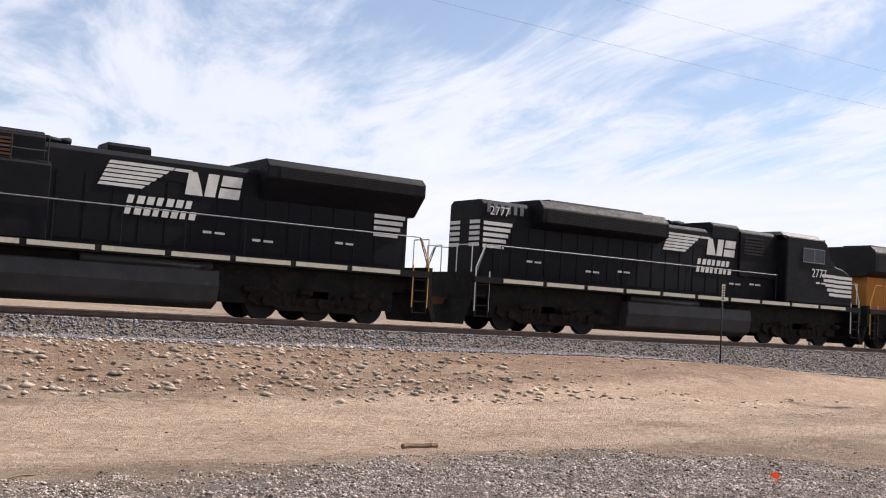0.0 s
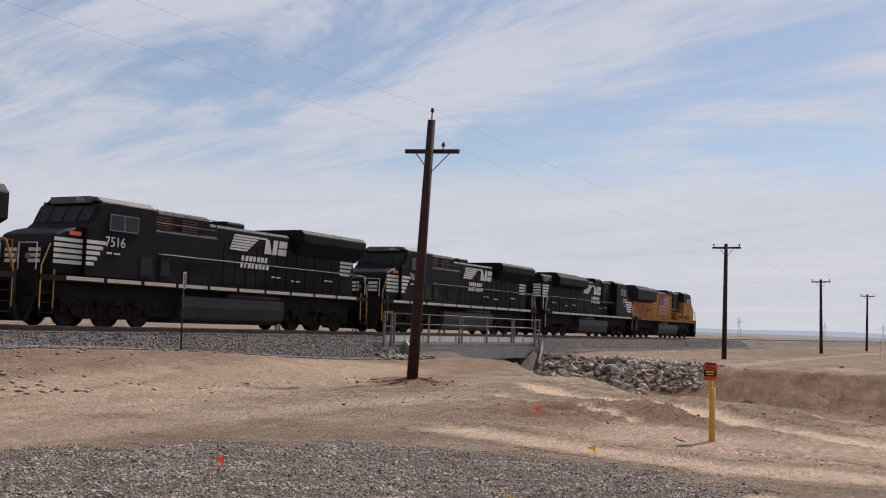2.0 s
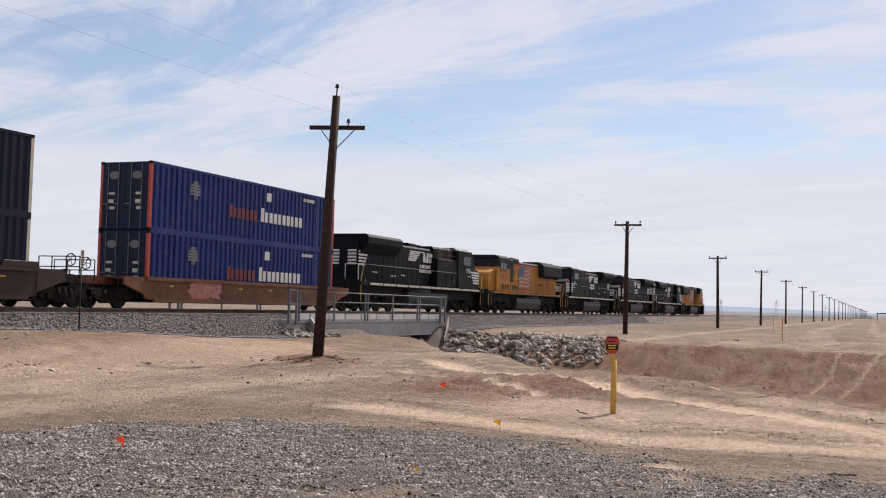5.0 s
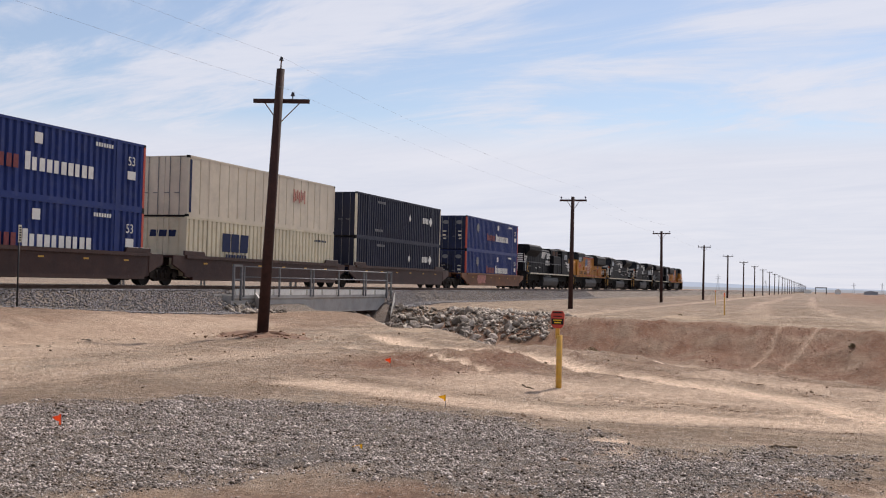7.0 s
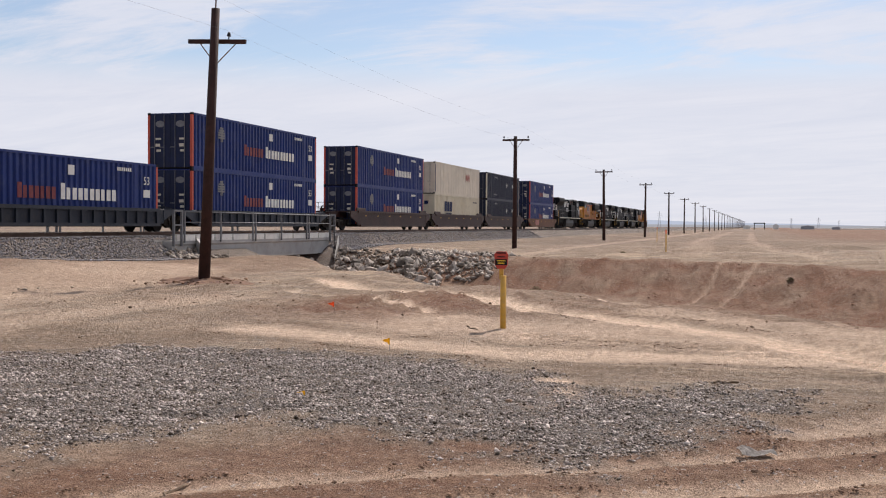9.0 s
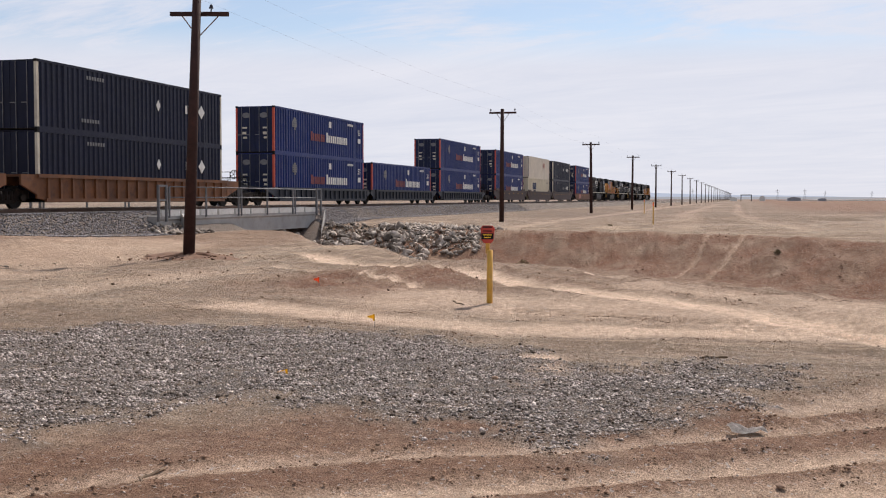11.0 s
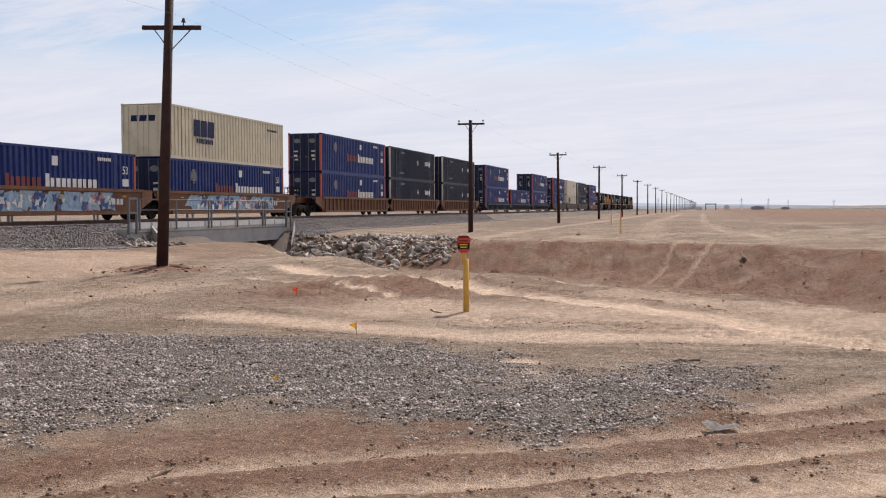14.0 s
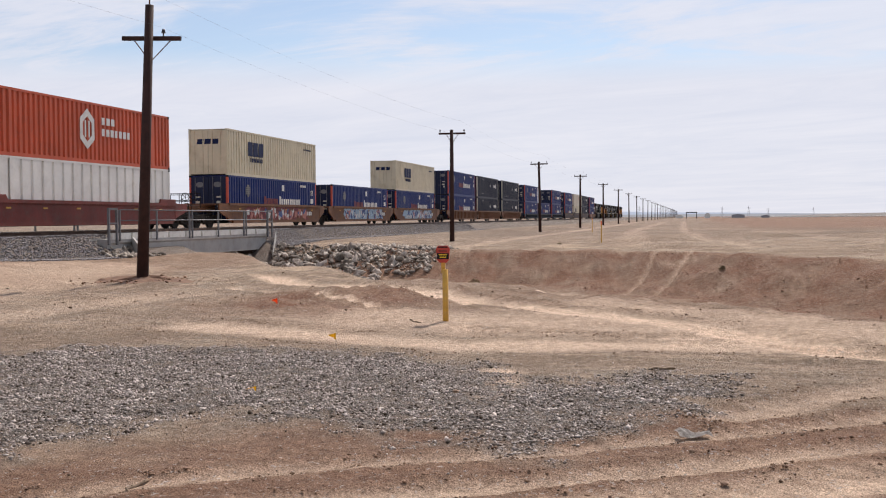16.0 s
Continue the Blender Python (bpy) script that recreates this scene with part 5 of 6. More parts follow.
    if ns and builder == "ge":
        for s in (-1, 1):
            bm = bmesh.new()
            box(bm, c1 + 0.42, c1 + 0.95, s * 1.305 - 0.012, s * 1.305 + 0.012, 3.12, 3.26)
            part("marker_panel", bm, M["flag_or"], t, "small orange panel on the nose")
            bm = bmesh.new()
            box(bm, c0 + 0.2, c0 + 0.8, s * 1.505 - 0.012, s * 1.505 + 0.012, 1.9, 2.6)
            part("cab_vent", bm, M["grille"], t)
    # handrails
    for s in (-1, 1):
        for i in range(9):
            part("stanchion", POST if ns else POST_Y, None, t).location = (-9.3 + 1.75 * i, s * 1.46, 1.72)
        bm = bmesh.new()
        tube(bm, (-9.9, s * 1.46, 2.77), (4.75, s * 1.46, 2.77), 0.02, 6)
        tube(bm, (-9.9, s * 1.46, 2.77), (-10.3, s * 1.46, 1.75), 0.02, 6)
        # pale grey here stands for sunlight along the tube of the black engines
        part("handrail", bm, M["steel"] if ns else M["up_yellow"], t)
        for e in (-1, 1):                                # stairwell at each corner
            for k in range(4):
                part("step", STEP, None, t).location = (e * 10.0, s * 1.2, 0.42 + 0.34 * k)
            bm = bmesh.new()
            for d in (-0.25, 0.25):
                box(bm, e * 10.0 + d - 0.02, e * 10.0 + d + 0.02, s * 1.46 - 0.04, s * 1.46 + 0.02, 0.4, 1.72)
            part("step_well", bm, M["frame"], t)
            bm = bmesh.new()
            tube(bm, (e * 10.28, s * 1.47, 0.6), (e * 10.28, s * 1.47, 2.0), 0.022, 6)
            tube(bm, (e * 10.28, s * 1.47, 2.0), (e * 9.95, s * 1.47, 2.75), 0.022, 6)
            tube(bm, (e * 9.72, s * 1.47, 0.6), (e * 9.72, s * 1.47, 1.9), 0.022, 6)
            part("grab_rail", bm, M["yellow"] if builder == "ge" or not ns else M["white"], t)
        bm = bmesh.new()
        tube(bm, (s * 10.35, -1.3, 2.75), (s * 10.35, -0.45, 2.75), 0.02, 6)
        tube(bm, (s * 10.35, 0.45, 2.75), (s * 10.35, 1.3, 2.75), 0.02, 6)
        for y in (-1.3, -0.45, 0.45, 1.3):
            tube(bm, (s * 10.35, y, 1.7), (s * 10.35, y, 2.75), 0.02, 6)
        part("end_rail", bm, M["white"] if ns else M["up_yellow"], t)
    # markings
    if ns:
        ex = 1.0 if builder == "gm" else (-2.3 if number != "9261" else -0.3)
        for bar in EMBLEM:
            both_sides("emblem_bar", bar, t, ex, 0.965, 3.30)
        both_sides("lettering", EMBLEM_NAME, t, ex + 0.55, 0.965, 2.62, "two rows of white blocks")
        num = text_mesh(number, 0.50, M["white"])
        both_sides("road_number", num, t, c0 + 2.1, 1.512, 3.0, "white road number")
        both_sides("stencil", SMALL_MARKS, t, c0 + 2.2, 1.512, 2.58)
        both_sides("road_number", text_mesh(number, 0.42, M["white"]), t, -9.05, 0.965, 3.95, "white road number") if builder == "gm" else None
        for i in range(5):
            both_sides("speed_stripe", flat_marks("speed_stripe", [slab(-0.68, 0.68, 0.19 * i, 0.19 * i + 0.125, 0.0)], M["white"]), t, nt - 0.82, 1.312, 2.12)
        for s in (-1, 1):
            for i in range(5):
                bm = bmesh.new()
                prism(bm, [(c1 - 0.55 + 0.13 * (4 - i), 2.12 + 0.19 * i), (c1 + 0.34, 2.12 + 0.19 * i), (c1 + 0.34, 2.245 + 0.19 * i), (c1 - 0.55 + 0.13 * (4 - i), 2.245 + 0.19 * i)], s * 1.506 - 0.005, s * 1.506 + 0.005, "y")
                part("speed_stripe", bm, M["white"], t)
        for i in range(5):
            both_sides("speed_stripe", flat_marks("speed_stripe", [slab(-0.6, 0.6 - 0.08 * i, 0.72 - 0.19 * i, 0.84 - 0.19 * i)], M["white"]), t, -9.1, 0.965, 2.75)
        for e in (-1, 1):
            for i in range(5 if e < 0 else 3):
                for y0, y1 in ((-0.85, -0.28), (0.28, 0.85)):
                    x = -9.77 if e < 0 else nt - 0.005
                    z = 1.95 + 0.19 * i + (0.8 if e < 0 else 0.17)
                    part("speed_stripe", box(bmesh.new(), x - 0.006, x + 0.006, y0, y1, z, z + 0.12), M["white"], t)
        for i, (x, z) in enumerate(((-7.5, 2.35), (-4.8, 2.2), (-3.3, 2.3), (2.8, 2.25), (4.0, 2.3))):
            both_sides("stencil", SMALL_MARKS, t, x, 0.962, z)
    else:
        both_sides("road_number", text_mesh(number, 0.62, M["red"]) if number else flat_marks("number_blocks", word_blocks(-0.6, 0.6, -0.2, 0.42, 4), M["red"]), t, c0 + 1.9, 1.512, 2.88, "red painted figures")
        bm = bmesh.new()
        prism(bm, [(c0 - 0.01, 3.52), (c1 + 0.13, 3.60), (c1 - 0.21, 4.28), (c1 - 0.44, 4.43), (c0 - 0.01, 4.43)], -1.508, 1.508, "y")
        part("cab_upper", soften(bm, 0.05), roof, t, "dark grey upper cab")
        for z, m2 in ((4.02, M["red"]), (1.78, M["red"])):
            both_sides("red_stripe", flat_marks("red_stripe", [slab(-7.2, 7.2, 0, 0.07)], m2), t, -2.2, 0.967, z, "thin red stripe")
        for odd, mname in ((0, "red"), (1, "cream")):
            waves = []
            for i in range(odd, 11, 2):
                for k in range(9):
                    a, b = -1.6 + k * 0.36, -1.24 + k * 0.36
                    if i > 5 and k < 4:
                        continue
                    ya, yb = 0.165 * i + 0.10 * math.sin(k * 0.8) + 0.03 * k, 0.165 * i + 0.10 * math.sin((k + 1) * 0.8) + 0.03 * (k + 1)
                    waves.append([(a, ya), (b, yb), (b, yb + 0.15), (a, ya + 0.15)])
            both_sides("flag_stripes", flat_marks("flag_stripes", waves, M["flag_" + mname]), t, -0.1, 0.968, 1.95, "faded waving flag stripes")
        both_sides("flag_canton", flat_marks("flag_canton", [[(-1.6, 0.98), (-0.16, 1.16), (-0.16, 1.98), (-1.2, 1.95), (-1.5, 1.8)]], M["flag_blue"]), t, -0.1, 0.97, 1.95, "faded blue flag corner")
        both_sides("shield", flat_marks("shield", [slab(-0.3, 0.3, 0.45, 0.75)], M["flag_blue"]), t, -6.8, 0.968, 2.4, "blue shield top")
        both_sides("shield", flat_marks("shield", [slab(-0.3 + 0.13 * i, -0.23 + 0.13 * i, -0.15, 0.45) for i in range(5)], M["red"]), t, -6.8, 0.968, 2.4, "red shield bars")
        both_sides("lettering", single_marks("lettering", word_blocks(-0.8, 0.8, 0, 0.16, 8), M["rust"]), t, -4.9, 0.968, 2.45, "faded small lettering blocks")
    return t


LOCOS = [  # maker, paint, number, centre at 0 s, cab trailing, label
    ("gm", "yellow", "", 51.7, False, "leading yellow and grey diesel locomotive with red stripes"),
    ("gm", "black", "2777", 30.3, False, "black diesel locomotive with white emblem, cab forward"),
    ("ge", "black", "7686", 7.9, True, "black diesel locomotive running backwards, white striped nose"),
    ("ge", "black", "7516", -14.2, True, "dusty black diesel locomotive running backwards"),
    ("gm", "yellow", "5005", -35.9, True, "weathered yellow diesel locomotive with faded flag on the hood"),
    ("ge", "black", "9261", -57.7, False, "black wide-cab diesel locomotive ahead of the container cars"),
]
for maker, scheme, number, x, turned, label in LOCOS:
    on_rails(locomotive(maker, scheme, number, label), x, turned)

# ---- container cars ----
BOX_L, BOX_W, BOX_H = 16.1, 2.59, 2.90


def rib_wall(pitch, depth, groove, slope, x0, x1, z0, z1, y, out):
    """A corrugated steel panel with thickness, seen from the outside in y direction out."""
    prof, x = [], x0
    pitch = (x1 - x0) / round((x1 - x0) / pitch)
    for _ in range(round((x1 - x0) / pitch)):
        prof += [(x, 0), (x + pitch * slope, depth), (x + pitch * (slope + groove), depth), (x + pitch * (2 * slope + groove), 0)]
        x += pitch
    prof += [(x1, 0)]
    bm = bmesh.new()
    lo, hi = [], []
    for px, d in prof:
        lo.append(bm.verts.new((px, y - out * d, z0)))
        hi.append(bm.verts.new((px, y - out * d, z1)))
    for i in range(len(prof) - 1):
        bm.faces.new((lo[i], lo[i + 1], hi[i + 1], hi[i]) if out < 0 else (lo[i + 1], lo[i], hi[i], hi[i + 1]))
    return bm


def container(style, label, length=BOX_L):
    """A 53-foot steel box on its own base; the doors are at the -x end."""
    paint = {"blue": "c_blue", "dark": "c_dark", "tan": "c_tan", "reefer": "c_reefer", "white": "c_white", "orange": "c_orange"}[style]
    paint = M[paint]
    t = thing("shipping_container", pose(0, 0, 0), label, "shipping container", "containers on the train")
    h, w = length / 2, BOX_W / 2
    post = M["orange"] if style == "blue" else (M["cream"] if style == "dark" else paint)
    # rib spacing, depth, and the shares of groove and slope
    ribs = {"white": (0.86, 0.045, 0.05, 0.02), "reefer": (0.80, 0.08, 0.20, 0.04), "tan": (0.41, 0.075, 0.20, 0.08), "orange": (0.38, 0.08, 0.30, 0.12), "dark": (0.37, 0.05, 0.32, 0.14)}.get(style, (0.39, 0.08, 0.32, 0.13))
    for s in (-1, 1):
        part("side_wall", rib_wall(*ribs, -h + 0.14, h - 0.14, 0.16, BOX_H - 0.10, s * (w - 0.01), s), paint, t)
        for z0, z1 in ((0.0, 0.16), (BOX_H - 0.10, BOX_H)):
            bm = bmesh.new()
            box(bm, -h, h, s * w - 0.05 if s > 0 else -w, w if s > 0 else -w + 0.05, z0, z1)
            part("side_rail", bm, paint, t)
        for e in (-1, 1):
            bm = bmesh.new()
            x0, x1 = (h - 0.14, h + 0.003) if e > 0 else (-h - 0.003, -h + 0.14)
            y0, y1 = (w - 0.12, w + 0.003) if s > 0 else (-w - 0.003, -w + 0.12)
            box(bm, x0, x1, y0, y1, 0.10, BOX_H - 0.10)
            part("corner_post", bm, post, t, "orange corner post" if style == "blue" else "")
            for z in (0.0, BOX_H - 0.12):
                bm = bmesh.new()
                box(bm, x0 - 0.004, x1 + 0.004, y0 - 0.004, y1 + 0.004, z, z + 0.12)
                part("corner_casting", soften(bm, 0.012), M["frame"] if style != "tan" else paint, t)
        for x in (-6.1, 6.1):                            # lifting posts 40 feet apart
            bm = bmesh.new()
            box(bm, x - 0.10, x + 0.10, s * w - 0.03 if s > 0 else -w - 0.006, w + 0.006 if s > 0 else -w + 0.03, 0.1, BOX_H)
            part("lifting_post", bm, paint, t)
    bm = bmesh.new()
    box(bm, -h + 0.05, h - 0.05, -w + 0.05, w - 0.05, BOX_H - 0.06, BOX_H - 0.02)
    part("roof", bm, paint, t)
    bm = bmesh.new()
    box(bm, -h + 0.05, h - 0.05, -w + 0.05, w - 0.05, 0.02, 0.14)
    part("floor", bm, M["frame"], t)
    bm = bmesh.new()
    box(bm, h - 0.08, h - 0.02, -w + 0.12, w - 0.12, 0.05, BOX_H - 0.05)
    for k in range(8):
        box(bm, h - 0.03, h + 0.0, -w + 0.2 + 0.28 * k, -w + 0.32 + 0.28 * k, 0.12, BOX_H - 0.12)
    part("front_wall", bm, paint, t)
    for s in (-1, 1):
        bm = bmesh.new()
        y0, y1 = (0.01, w - 0.12) if s > 0 else (-w + 0.12, -0.01)
        box(bm, -h + 0.02, -h + 0.07, y0, y1, 0.08, BOX_H - 0.08)
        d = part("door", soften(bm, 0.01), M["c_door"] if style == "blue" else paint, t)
        for k in (0.28, 0.75):
            y = y0 + (y1 - y0) * k
            bm = bmesh.new()
            tube(bm, (-h - 0.015, y, 0.06), (-h - 0.015, y, BOX_H - 0.06), 0.018, 6)
            box(bm, -h - 0.03, -h - 0.01, y - 0.02, y + 0.28, 1.1, 1.14)
            part("lock_rod", bm, M["steel"] if style != "tan" else paint, d)
        if style == "blue":
            disc = flat_marks("round_emblem", [[(0.26 * math.cos(a), 0.17 * math.sin(a)) for a in np.linspace(0, 2 * math.pi, 17)[:-1]]], M["steel"])
            ob = part("round_emblem", disc, None, d, "pale round emblem")
            ob.location, ob.rotation_euler = (-h + 0.015, (y0 + y1) / 2, 2.32), (math.pi / 2, 0, -math.pi / 2)
            tag = flat_marks("door_placard", [slab(-0.16, 0.16, 0, 0.1), slab(-0.16, 0.1, -0.35, -0.2), slab(-0.1, 0.16, -0.62, -0.5)], M["cream"])
            ob = part("door_placard", tag, None, d)
            ob.location, ob.rotation_euler = (-h + 0.015, (y0 + y1) / 2 + 0.1 * s, 1.5), (math.pi / 2, 0, -math.pi / 2)
    if style == "blue":
        ring_p = []
        for k in range(5):
            a = 0.38 - 0.13 * k
            wd = math.sqrt(max(0.01, 0.43 ** 2 - a * a))
            ring_p.append(slab(-wd, wd * 0.75, a - 0.05, a + 0.05))
            ring_p.append(slab(-0.04 + 0.1 * k - 0.2, 0.03 + 0.1 * k - 0.2, -0.36, 0.36)) if 0 < k < 4 else None
        both_sides("round_emblem", flat_marks("round_emblem", ring_p, M["steel"]), t, -4.9, w + 0.012, 1.95, "pale round striped emblem")
        both_sides("lettering", single_marks("lettering", [slab(-1.25, -0.98, 0.0, 0.62)] + word_blocks(-0.90, 1.25, 0, 0.5, 6, 0.0), M["g_red"]), t, -1.0, w + 0.012, 1.05, "dull red lettering blocks")
        both_sides("lettering", single_marks("lettering", [slab(-2.0, -1.72, 0.0, 0.68)] + word_blocks(-1.62, 2.1, 0, 0.5, 9, 0.0), M["white"]), t, 2.5, w + 0.012, 1.05, "white lettering blocks")
        both_sides("placard", flat_marks("placard", [slab(-0.22, 0.22, 0, 0.42)], M["white"]), t, 1.2, w + 0.012, 2.1, "white square placard")
        both_sides("unit_size", text_mesh("53", 0.55, M["white"]), t, 7.05, w + 0.012, 2.05, "white size figures")
        both_sides("placard", flat_marks("placard", [slab(-0.28, 0.28, 0, 0.36)], M["white"]), t, 7.05, w + 0.012, 1.28, "white placard")
        both_sides("stencil", flat_marks("stencil", [slab(0.17 * k, 0.17 * k + 0.11, 0, 0.16) for k in range(7)], M["white"]), t, 4.6, w + 0.012, 2.45)
    elif style == "dark":
        both_sides("lettering", single_marks("lettering", word_blocks(-0.85, 0.45, -0.2, 0.42, 4, 0.0) + [[(0.85 + 0.36 * math.cos(a), 0.36 * math.sin(a)) for a in (0, math.pi / 2, math.pi, 4.71)]], M["white"]),
                   t, 4.9, w + 0.012, 1.75, "white lettering blocks and diamond")
        both_sides("diamond", flat_marks("diamond", [[(-0.2, 0), (0, -0.28), (0.2, 0), (0, 0.28)]], M["white"]), t, 1.4, w + 0.012, 1.75, "pale diamond")
        both_sides("stencil", flat_marks("stencil", [slab(0.2 * k, 0.2 * k + 0.13, 0, 0.16) for k in range(7)], M["steel"]), t, -5.0, w + 0.012, 0.5)
        both_sides("stencil", flat_marks("stencil", [slab(0.2 * k, 0.2 * k + 0.13, 0, 0.16) for k in range(7)], M["steel"]), t, -4.6, w + 0.012, 2.4)
    elif style == "tan":
        both_sides("lettering", single_marks("lettering", [slab(-1.25, -0.5, 0.0, 0.92), slab(-0.40, 0.35, 0.0, 0.92), slab(0.45, 1.25, 0.0, 0.92, 0.05)]
                   + word_blocks(-0.9, 1.2, -0.38, 0.26, 8, 0.0), M["c_csx"]), t, -3.6, w + 0.012, 1.35, "navy lettering blocks")
        ob = part("door_lettering", flat_marks("lettering", [slab(-0.75 + 0.5 * k, -0.33 + 0.5 * k, 0, 0.32, 0.05) for k in range(3)], M["c_csx"]), None, t, "navy lettering blocks")
        ob.location, ob.rotation_euler = (-h + 0.012, 0.0, 1.95), (math.pi / 2, 0, -math.pi / 2)
        both_sides("stencil", flat_marks("stencil", [slab(0.2 * k, 0.2 * k + 0.12, 0, 0.12) for k in range(8)], M["c_csx"]), t, 5.4, w + 0.012, 2.3)
    elif style == "white":
        both_sides("faded_logo", flat_marks("faded_logo", [slab(0.22 * k, 0.22 * k + 0.12, 0.1 * (k % 3), 0.75 - 0.12 * (k % 2)) for k in range(7)], M["g_pink"]), t, 2.6, w + 0.012, 1.5, "faded flaking red logo")
        both_sides("dark_edge", flat_marks("dark_edge", [slab(-0.09, 0.09, 0, 2.5)], M["c_csx"]), t, -7.85, w + 0.012, 0.2, "dark blue end band")
    elif style == "orange":
        hexa = [[(r0 * math.cos(a), r0 * 1.35 * math.sin(a)), (r0 * math.cos(b), r0 * 1.35 * math.sin(b)), (0.62 * r0 * math.cos(b), 0.62 * 1.35 * r0 * math.sin(b)), (0.62 * r0 * math.cos(a), 0.62 * 1.35 * r0 * math.sin(a))]
                for r0 in (0.72,) for a, b in [(math.pi / 2 + math.pi / 3 * k, math.pi / 2 + math.pi / 3 * (k + 1)) for k in range(6)]]
        both_sides("hexagon_logo", flat_marks("hexagon_logo", hexa + [slab(-0.22, -0.1, -0.4, 0.4), slab(0.1, 0.22, -0.4, 0.4)], M["white"]), t, -0.2, w + 0.012, 1.6, "white hexagon logo")
        both_sides("lettering", single_marks("lettering", word_blocks(-1.5, -0.2, 0.4, 0.35, 3, 0.0) + word_blocks(-1.5, 1.3, -0.15, 0.35, 7, 0.0), M["white"]), t, 2.6, w + 0.012, 1.5, "white lettering blocks")
    return t


def well_car(style, front, rear, front_bogie, label):
    """A deep well between two end platforms; x runs to front and rear ends from the well's middle."""
    paint = M[{"brown": "w_brown", "ochre": "w_yellow", "navy": "w_blue", "red": "w_red", "ribbed": "w_yellow", "tagged": "w_yellow"}[style]]
    t = thing("well_car", pose(0, 0, 0), label, "well car", "container cars of the train")
    h = 8.35
    high = {"brown": 1.42, "ochre": 1.32, "navy": 1.12, "red": 1.40, "ribbed": 1.42, "tagged": 1.50}[style]
    for s in (-1, 1):
        bm = bmesh.new()
        y0, y1 = (1.36, 1.46) if s > 0 else (-1.46, -1.36)
        prism(bm, [(-h, 0.42), (-h + 0.9, 0.30), (h - 0.9, 0.30), (h, 0.42), (h, high), (-h, high)], y0, y1, "y")
        side = part("side_sill", soften(bm, 0.02), paint, t)
        for z0, z1 in ((high - 0.14, high + 0.01), (0.28, 0.42)):
            bm = bmesh.new()
            box(bm, -h + 0.5 * (z0 < 1), h - 0.5 * (z0 < 1), s * 1.51 - 0.06, s * 1.51 + 0.06, z0, z1)
            part("chord", soften(bm, 0.015), paint, t)
        if style in ("brown", "red"):
            for e in (-1, 1):                            # the sills rise over the ends of the well
                bm = bmesh.new()
                prism(bm, [(e * (h - 1.75), high + 0.008), (e * (h + 0.05), high + 0.008), (e * (h + 0.05), high + 0.22), (e * (h - 1.62), high + 0.22)], s * 1.42 - 0.05, s * 1.42 + 0.05, "y")
                part("raised_end", soften(bm, 0.012), paint, t)
        if style in ("ribbed", "navy"):
            rib = bmesh.new()
            box(rib, -0.07, 0.07, -0.05, 0.05, 0.42, high - 0.14)
            rib = mesh_of("rib", rib, paint)
            for i in range(19):
                part("rib", rib, None, side).location = (-7.65 + 0.85 * i, s * 1.5, 0)
        else:
            dash = bmesh.new()
            box(dash, -0.16, 0.16, -0.006, 0.006, 0, 0.07)
            dash = mesh_of("reflector", dash, M["yellow"])
            for i in range(6):
                part("reflector", dash, None, side).location = (-6.6 + 2.65 * i, s * 1.475, high - 0.38)
        if style == "tagged" or style == "ochre":
            r = random.Random(int(10 * front) + 3 * s + len(label))
            layers = (("g_red", 30), ("g_pink", 36), ("white", 14), ("g_dark", 10)) if "pink" in label else (("g_cyan", 44), ("g_pink", 12), ("g_dark", 26), ("white", 18))
            for rank, (mname, k) in enumerate(layers if style == "tagged" else (("g_pink", 8),)):
                polys = []
                for i in range(k):
                    cx, cy = r.uniform(-5.4, 5.6) if style == "tagged" else r.uniform(-6, -3), r.uniform(0.6, 1.08)
                    n, rad, lean = r.randint(6, 10), r.uniform(0.22, 0.5) * (1.5 if rank == 0 else 1 / (1 + 0.3 * rank)), r.uniform(-0.5, 0.5)
                    poly = []
                    for j in range(n):
                        q = rad * (r.uniform(0.9, 1.5) if j % 2 else r.uniform(0.35, 0.8))
                        dy = q * math.sin(6.283 * j / n)
                        poly.append((cx + q * math.cos(6.283 * j / n) + lean * dy, min(1.32, max(0.45, cy + dy))))
                    polys.append(poly)
                ob = tagged(part("graffiti", flat_marks("graffiti", polys, M[mname]), None, side, "jagged overlapping spray-painted shapes"), kind="stuff")
                ob.location, ob.rotation_euler = (0, s * (1.462 + 0.014 * rank), 0), (math.pi / 2, 0, 0 if s < 0 else math.pi)
            if style == "tagged":
                ob = part("lettering", flat_marks("lettering", word_blocks(3.6, 6.6, 0.75, 0.28, 9, 0), M["white"]), None, side, "white stencilled blocks")
                ob.location, ob.rotation_euler = (0, s * 1.475, 0), (math.pi / 2, 0, 0 if s < 0 else math.pi)
    bm = bmesh.new()
    box(bm, -h, h, -1.36, 1.36, 0.26, 0.31)
    part("well_floor", bm, M["frame"], t)
    for e, reach in ((1, front), (-1, rear)):
        bm = bmesh.new()
        a, b = (h - 0.05, reach - 0.25) if e > 0 else (-reach + 0.25, -h + 0.05)
        prism(bm, [(a, 0.95), (b, 0.95), (b, 1.28 if e > 0 else high), (a, high if e > 0 else 1.28)], -0.55, 0.55, "y")
        xm = 1.0 if reach < 10.2 else 1.35
        xa, xb = (h - 0.05, h + xm) if e > 0 else (-h - xm, -h + 0.05)
        for s in (-1, 1):
            prism(bm, [(xa, 0.55 if e > 0 else 0.98), (xb, 0.98 if e > 0 else 0.55), (xb, high - 0.02), (xa, high - 0.02)], s * 1.43 - 0.05, s * 1.43 + 0.05, "y")
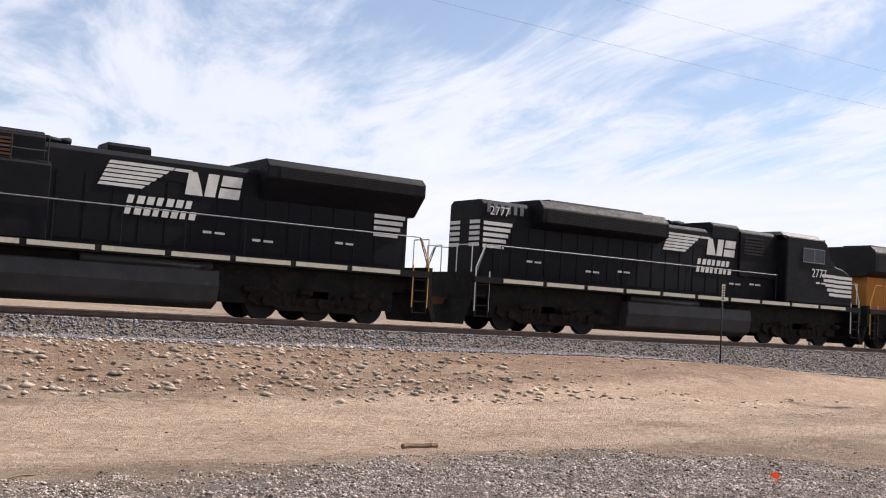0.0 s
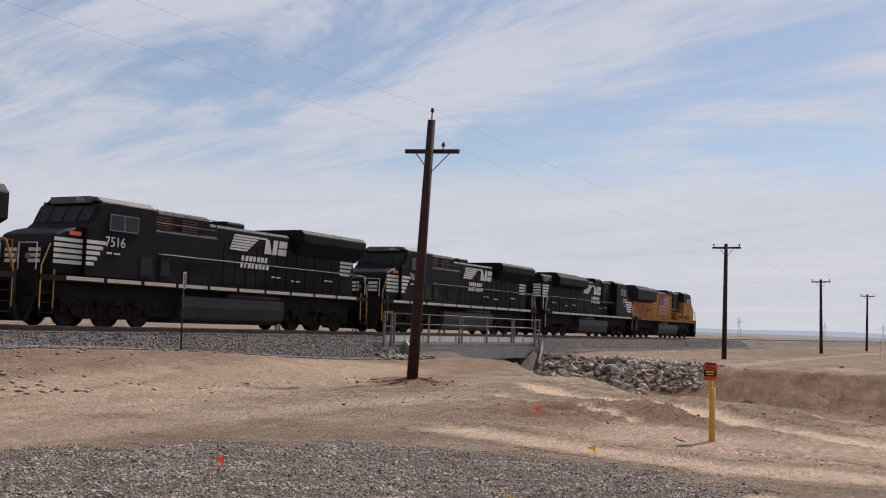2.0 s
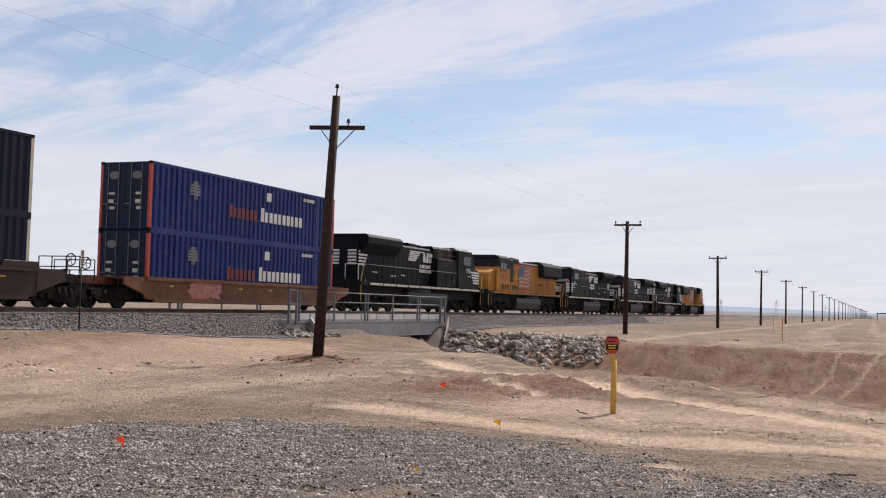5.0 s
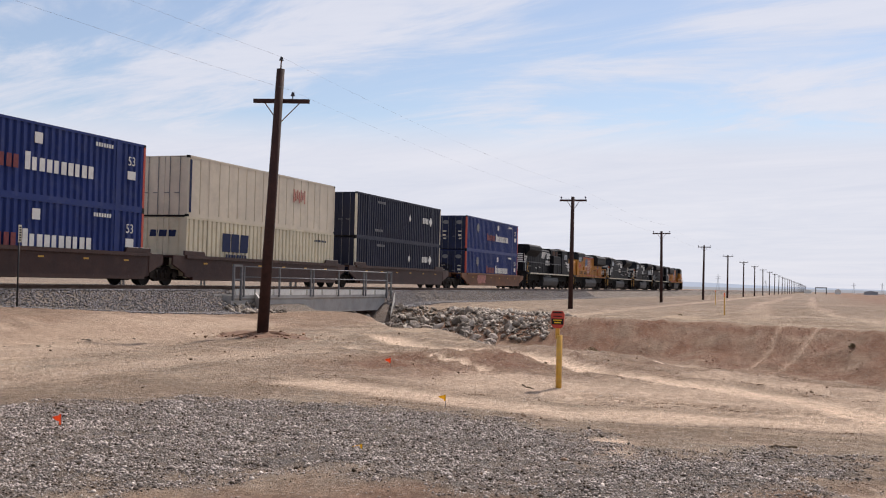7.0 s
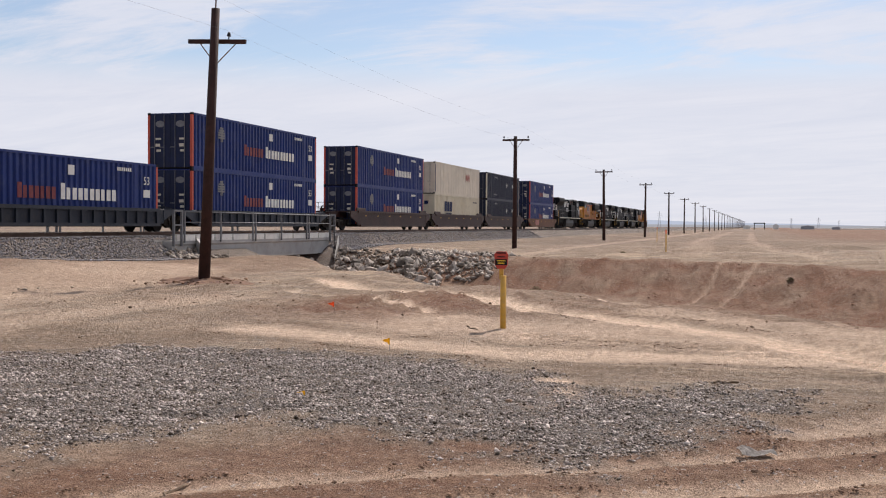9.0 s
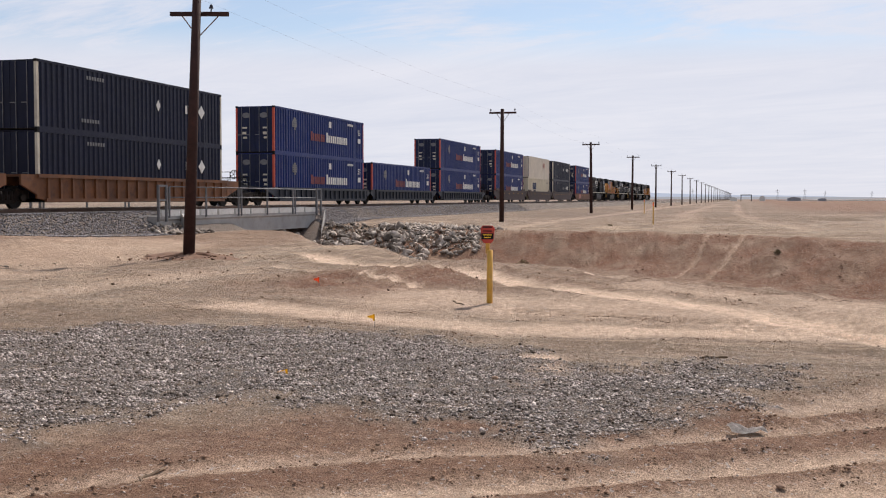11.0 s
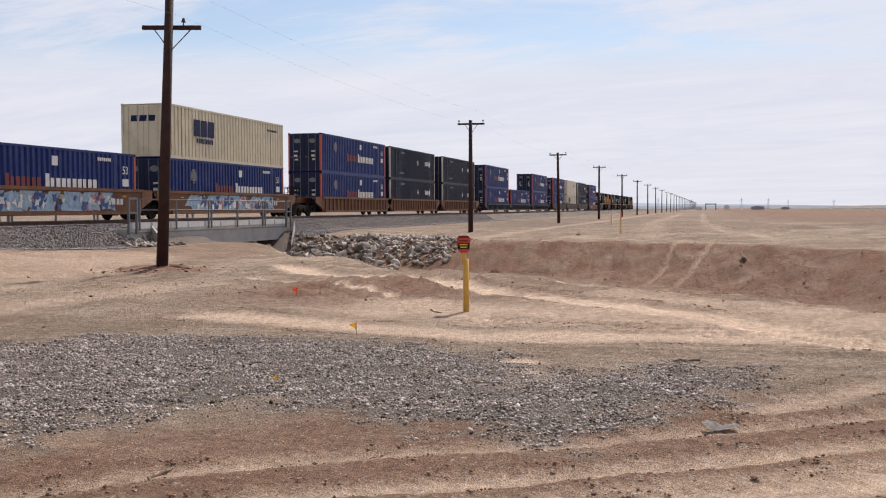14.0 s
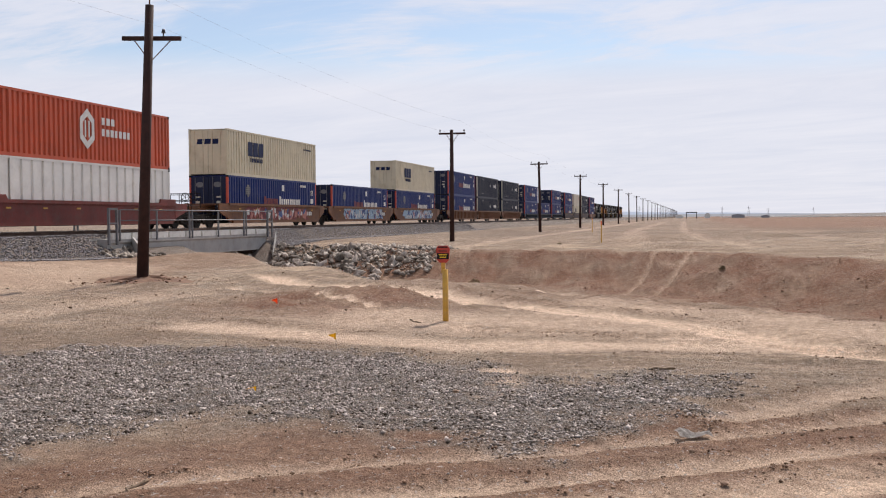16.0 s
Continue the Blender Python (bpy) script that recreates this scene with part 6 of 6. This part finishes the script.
        box(bm, xa, xb, -1.4, 1.4, high - 0.12, high - 0.03)
        part("end_platform", bm, paint, t)
        if reach > 10.2:
            bm = bmesh.new()
            xs = e * (reach - 0.5)
            for y in (-1.0, -0.35, 0.35, 1.0):
                tube(bm, (xs, y, high - 0.3), (xs, y, high + 0.55), 0.022, 6)
            for z in (0.15, 0.55):
                tube(bm, (xs, -1.0, high + z), (xs, 1.0, high + z), 0.022, 6)
            wheel_at = Vector((xs - 0.06, -0.62, high + 0.42))
            spokes = [wheel_at + Vector((0, 0.24 * math.cos(0.6283 * k), 0.24 * math.sin(0.6283 * k))) for k in range(10)]
            for k in range(10):
                tube(bm, spokes[k], spokes[(k + 1) % 10], 0.022, 5)
                if k % 2:
                    tube(bm, wheel_at, spokes[k], 0.014, 5)
            part("brake_stand", bm, M["frame"], t)
            x = e * (h + xm + 0.1)
            for y in (-1.42, 1.42):
                bm = bmesh.new()
                for k in range(4):
                    box(bm, x - 0.2, x + 0.2, y - 0.02, y + 0.02, 0.45 + 0.32 * k, 0.48 + 0.32 * k)
                for d in (-0.2, 0.2):
                    box(bm, x + d - 0.015, x + d + 0.015, y - 0.02, y + 0.02, 0.4, high)
                part("ladder", bm, M["frame"], t)
            bm = bmesh.new()
            box(bm, min(e * (reach - 0.3), e * (reach + 0.15)), max(e * (reach - 0.3), e * (reach + 0.15)), -0.12, 0.12, 0.72, 0.98)
            part("coupler", bm, M["rust"], t)
    bogie(t, -rear + (0.0 if rear < 10.2 else 1.35), 2, 1.78, False)
    if front_bogie:
        bogie(t, front - (0.0 if front < 10.2 else 1.35), 2, 1.78, False)
    return t


TEMPLATES = {}


def load(style, label, x, level, sill=0.36):
    if style not in TEMPLATES:
        ob = TEMPLATES[style] = container(style, label)
    else:
        ob = copy_thing(TEMPLATES[style], Matrix())
        tagged(ob, label)
    ob.matrix_basis = pose(x, TRACK_Y, RAIL_Z + sill + level * BOX_H)
    TRAIN.append((ob, x))


BLUE, DARK = "blue ribbed steel container with orange corner posts", "charcoal ribbed steel container with pale corner posts"
TAN, WHITE = "cream ribbed steel container with navy lettering", "off-white smooth container with faded red logo"
# well's middle at 0 s, front and rear reach, own front bogie, car, car label, lower box, upper box
CARS = [
    (-79.25, 10.8, 11.4, True, "ochre", "ochre well car with a pale graffiti tag", ("blue", BLUE), ("blue", BLUE)),
    (-102.0, 11.5, 9.7, True, "brown", "dark brown articulated well car with yellow reflectors", ("dark", DARK), ("dark", DARK)),
    (-121.4, 9.7, 9.75, False, "brown", "dark brown articulated well car with yellow reflectors", ("tan", TAN), ("white", WHITE)),
    (-140.9, 9.7, 11.8, False, "brown", "dark brown articulated well car with yellow reflectors", ("blue", BLUE), ("blue", BLUE)),
    (-164.5, 11.7, 9.7, True, "navy", "dark blue ribbed articulated well car", ("blue", BLUE), ("blue", BLUE)),
    (-183.9, 9.7, 9.05, False, "navy", "dark blue ribbed articulated well car, single load", ("blue", BLUE), None),
    (-202.0, 9.05, 11.5, False, "navy", "dark blue ribbed articulated well car", ("blue", BLUE), ("blue", BLUE)),
    (-225.0, 11.4, 9.8, True, "ribbed", "ochre ribbed articulated well car, rusty", ("dark", DARK), ("dark", DARK)),
    (-244.6, 9.8, 8.85, False, "ribbed", "ochre ribbed articulated well car, rusty", ("dark", DARK), ("dark", DARK)),
    (-262.3, 8.85, 11.7, False, "ribbed", "ochre ribbed articulated well car, rusty", ("blue", BLUE), ("blue", BLUE)),
    (-285.7, 11.6, 9.6, True, "tagged", "ochre well car covered in graffiti", ("blue", BLUE), ("tan", TAN)),
    (-304.9, 9.6, 9.95, False, "tagged", "ochre well car covered in graffiti, single load", ("blue", BLUE), None),
    (-324.8, 9.95, 11.8, False, "tagged", "ochre well car with pink and white graffiti", ("blue", BLUE), ("tan", TAN)),
    (-348.5, 11.8, 11.0, True, "red", "oxide red well car", ("reefer", "white ribbed refrigerated container"), ("orange", "orange ribbed container with white hexagon logo")),
]
for x, fr, re, fb, style, clabel, lower, upper in CARS:
    car = well_car(style, fr, re, fb, clabel)
    on_rails(car, x)
    load(lower[0], lower[1], x, 0)
    if upper:
        load(upper[0], upper[1], x, 1)


def motions():
    for ob, s in TRAIN:
        m0 = ob.matrix_basis.copy()
        rows = []
        for k in range(9):
            m = m0.copy()
            m.translation.x = s + SPEED * 2.0 * k
            rows.append((2.0 * k, m))
        walk(ob, rows)


motions()
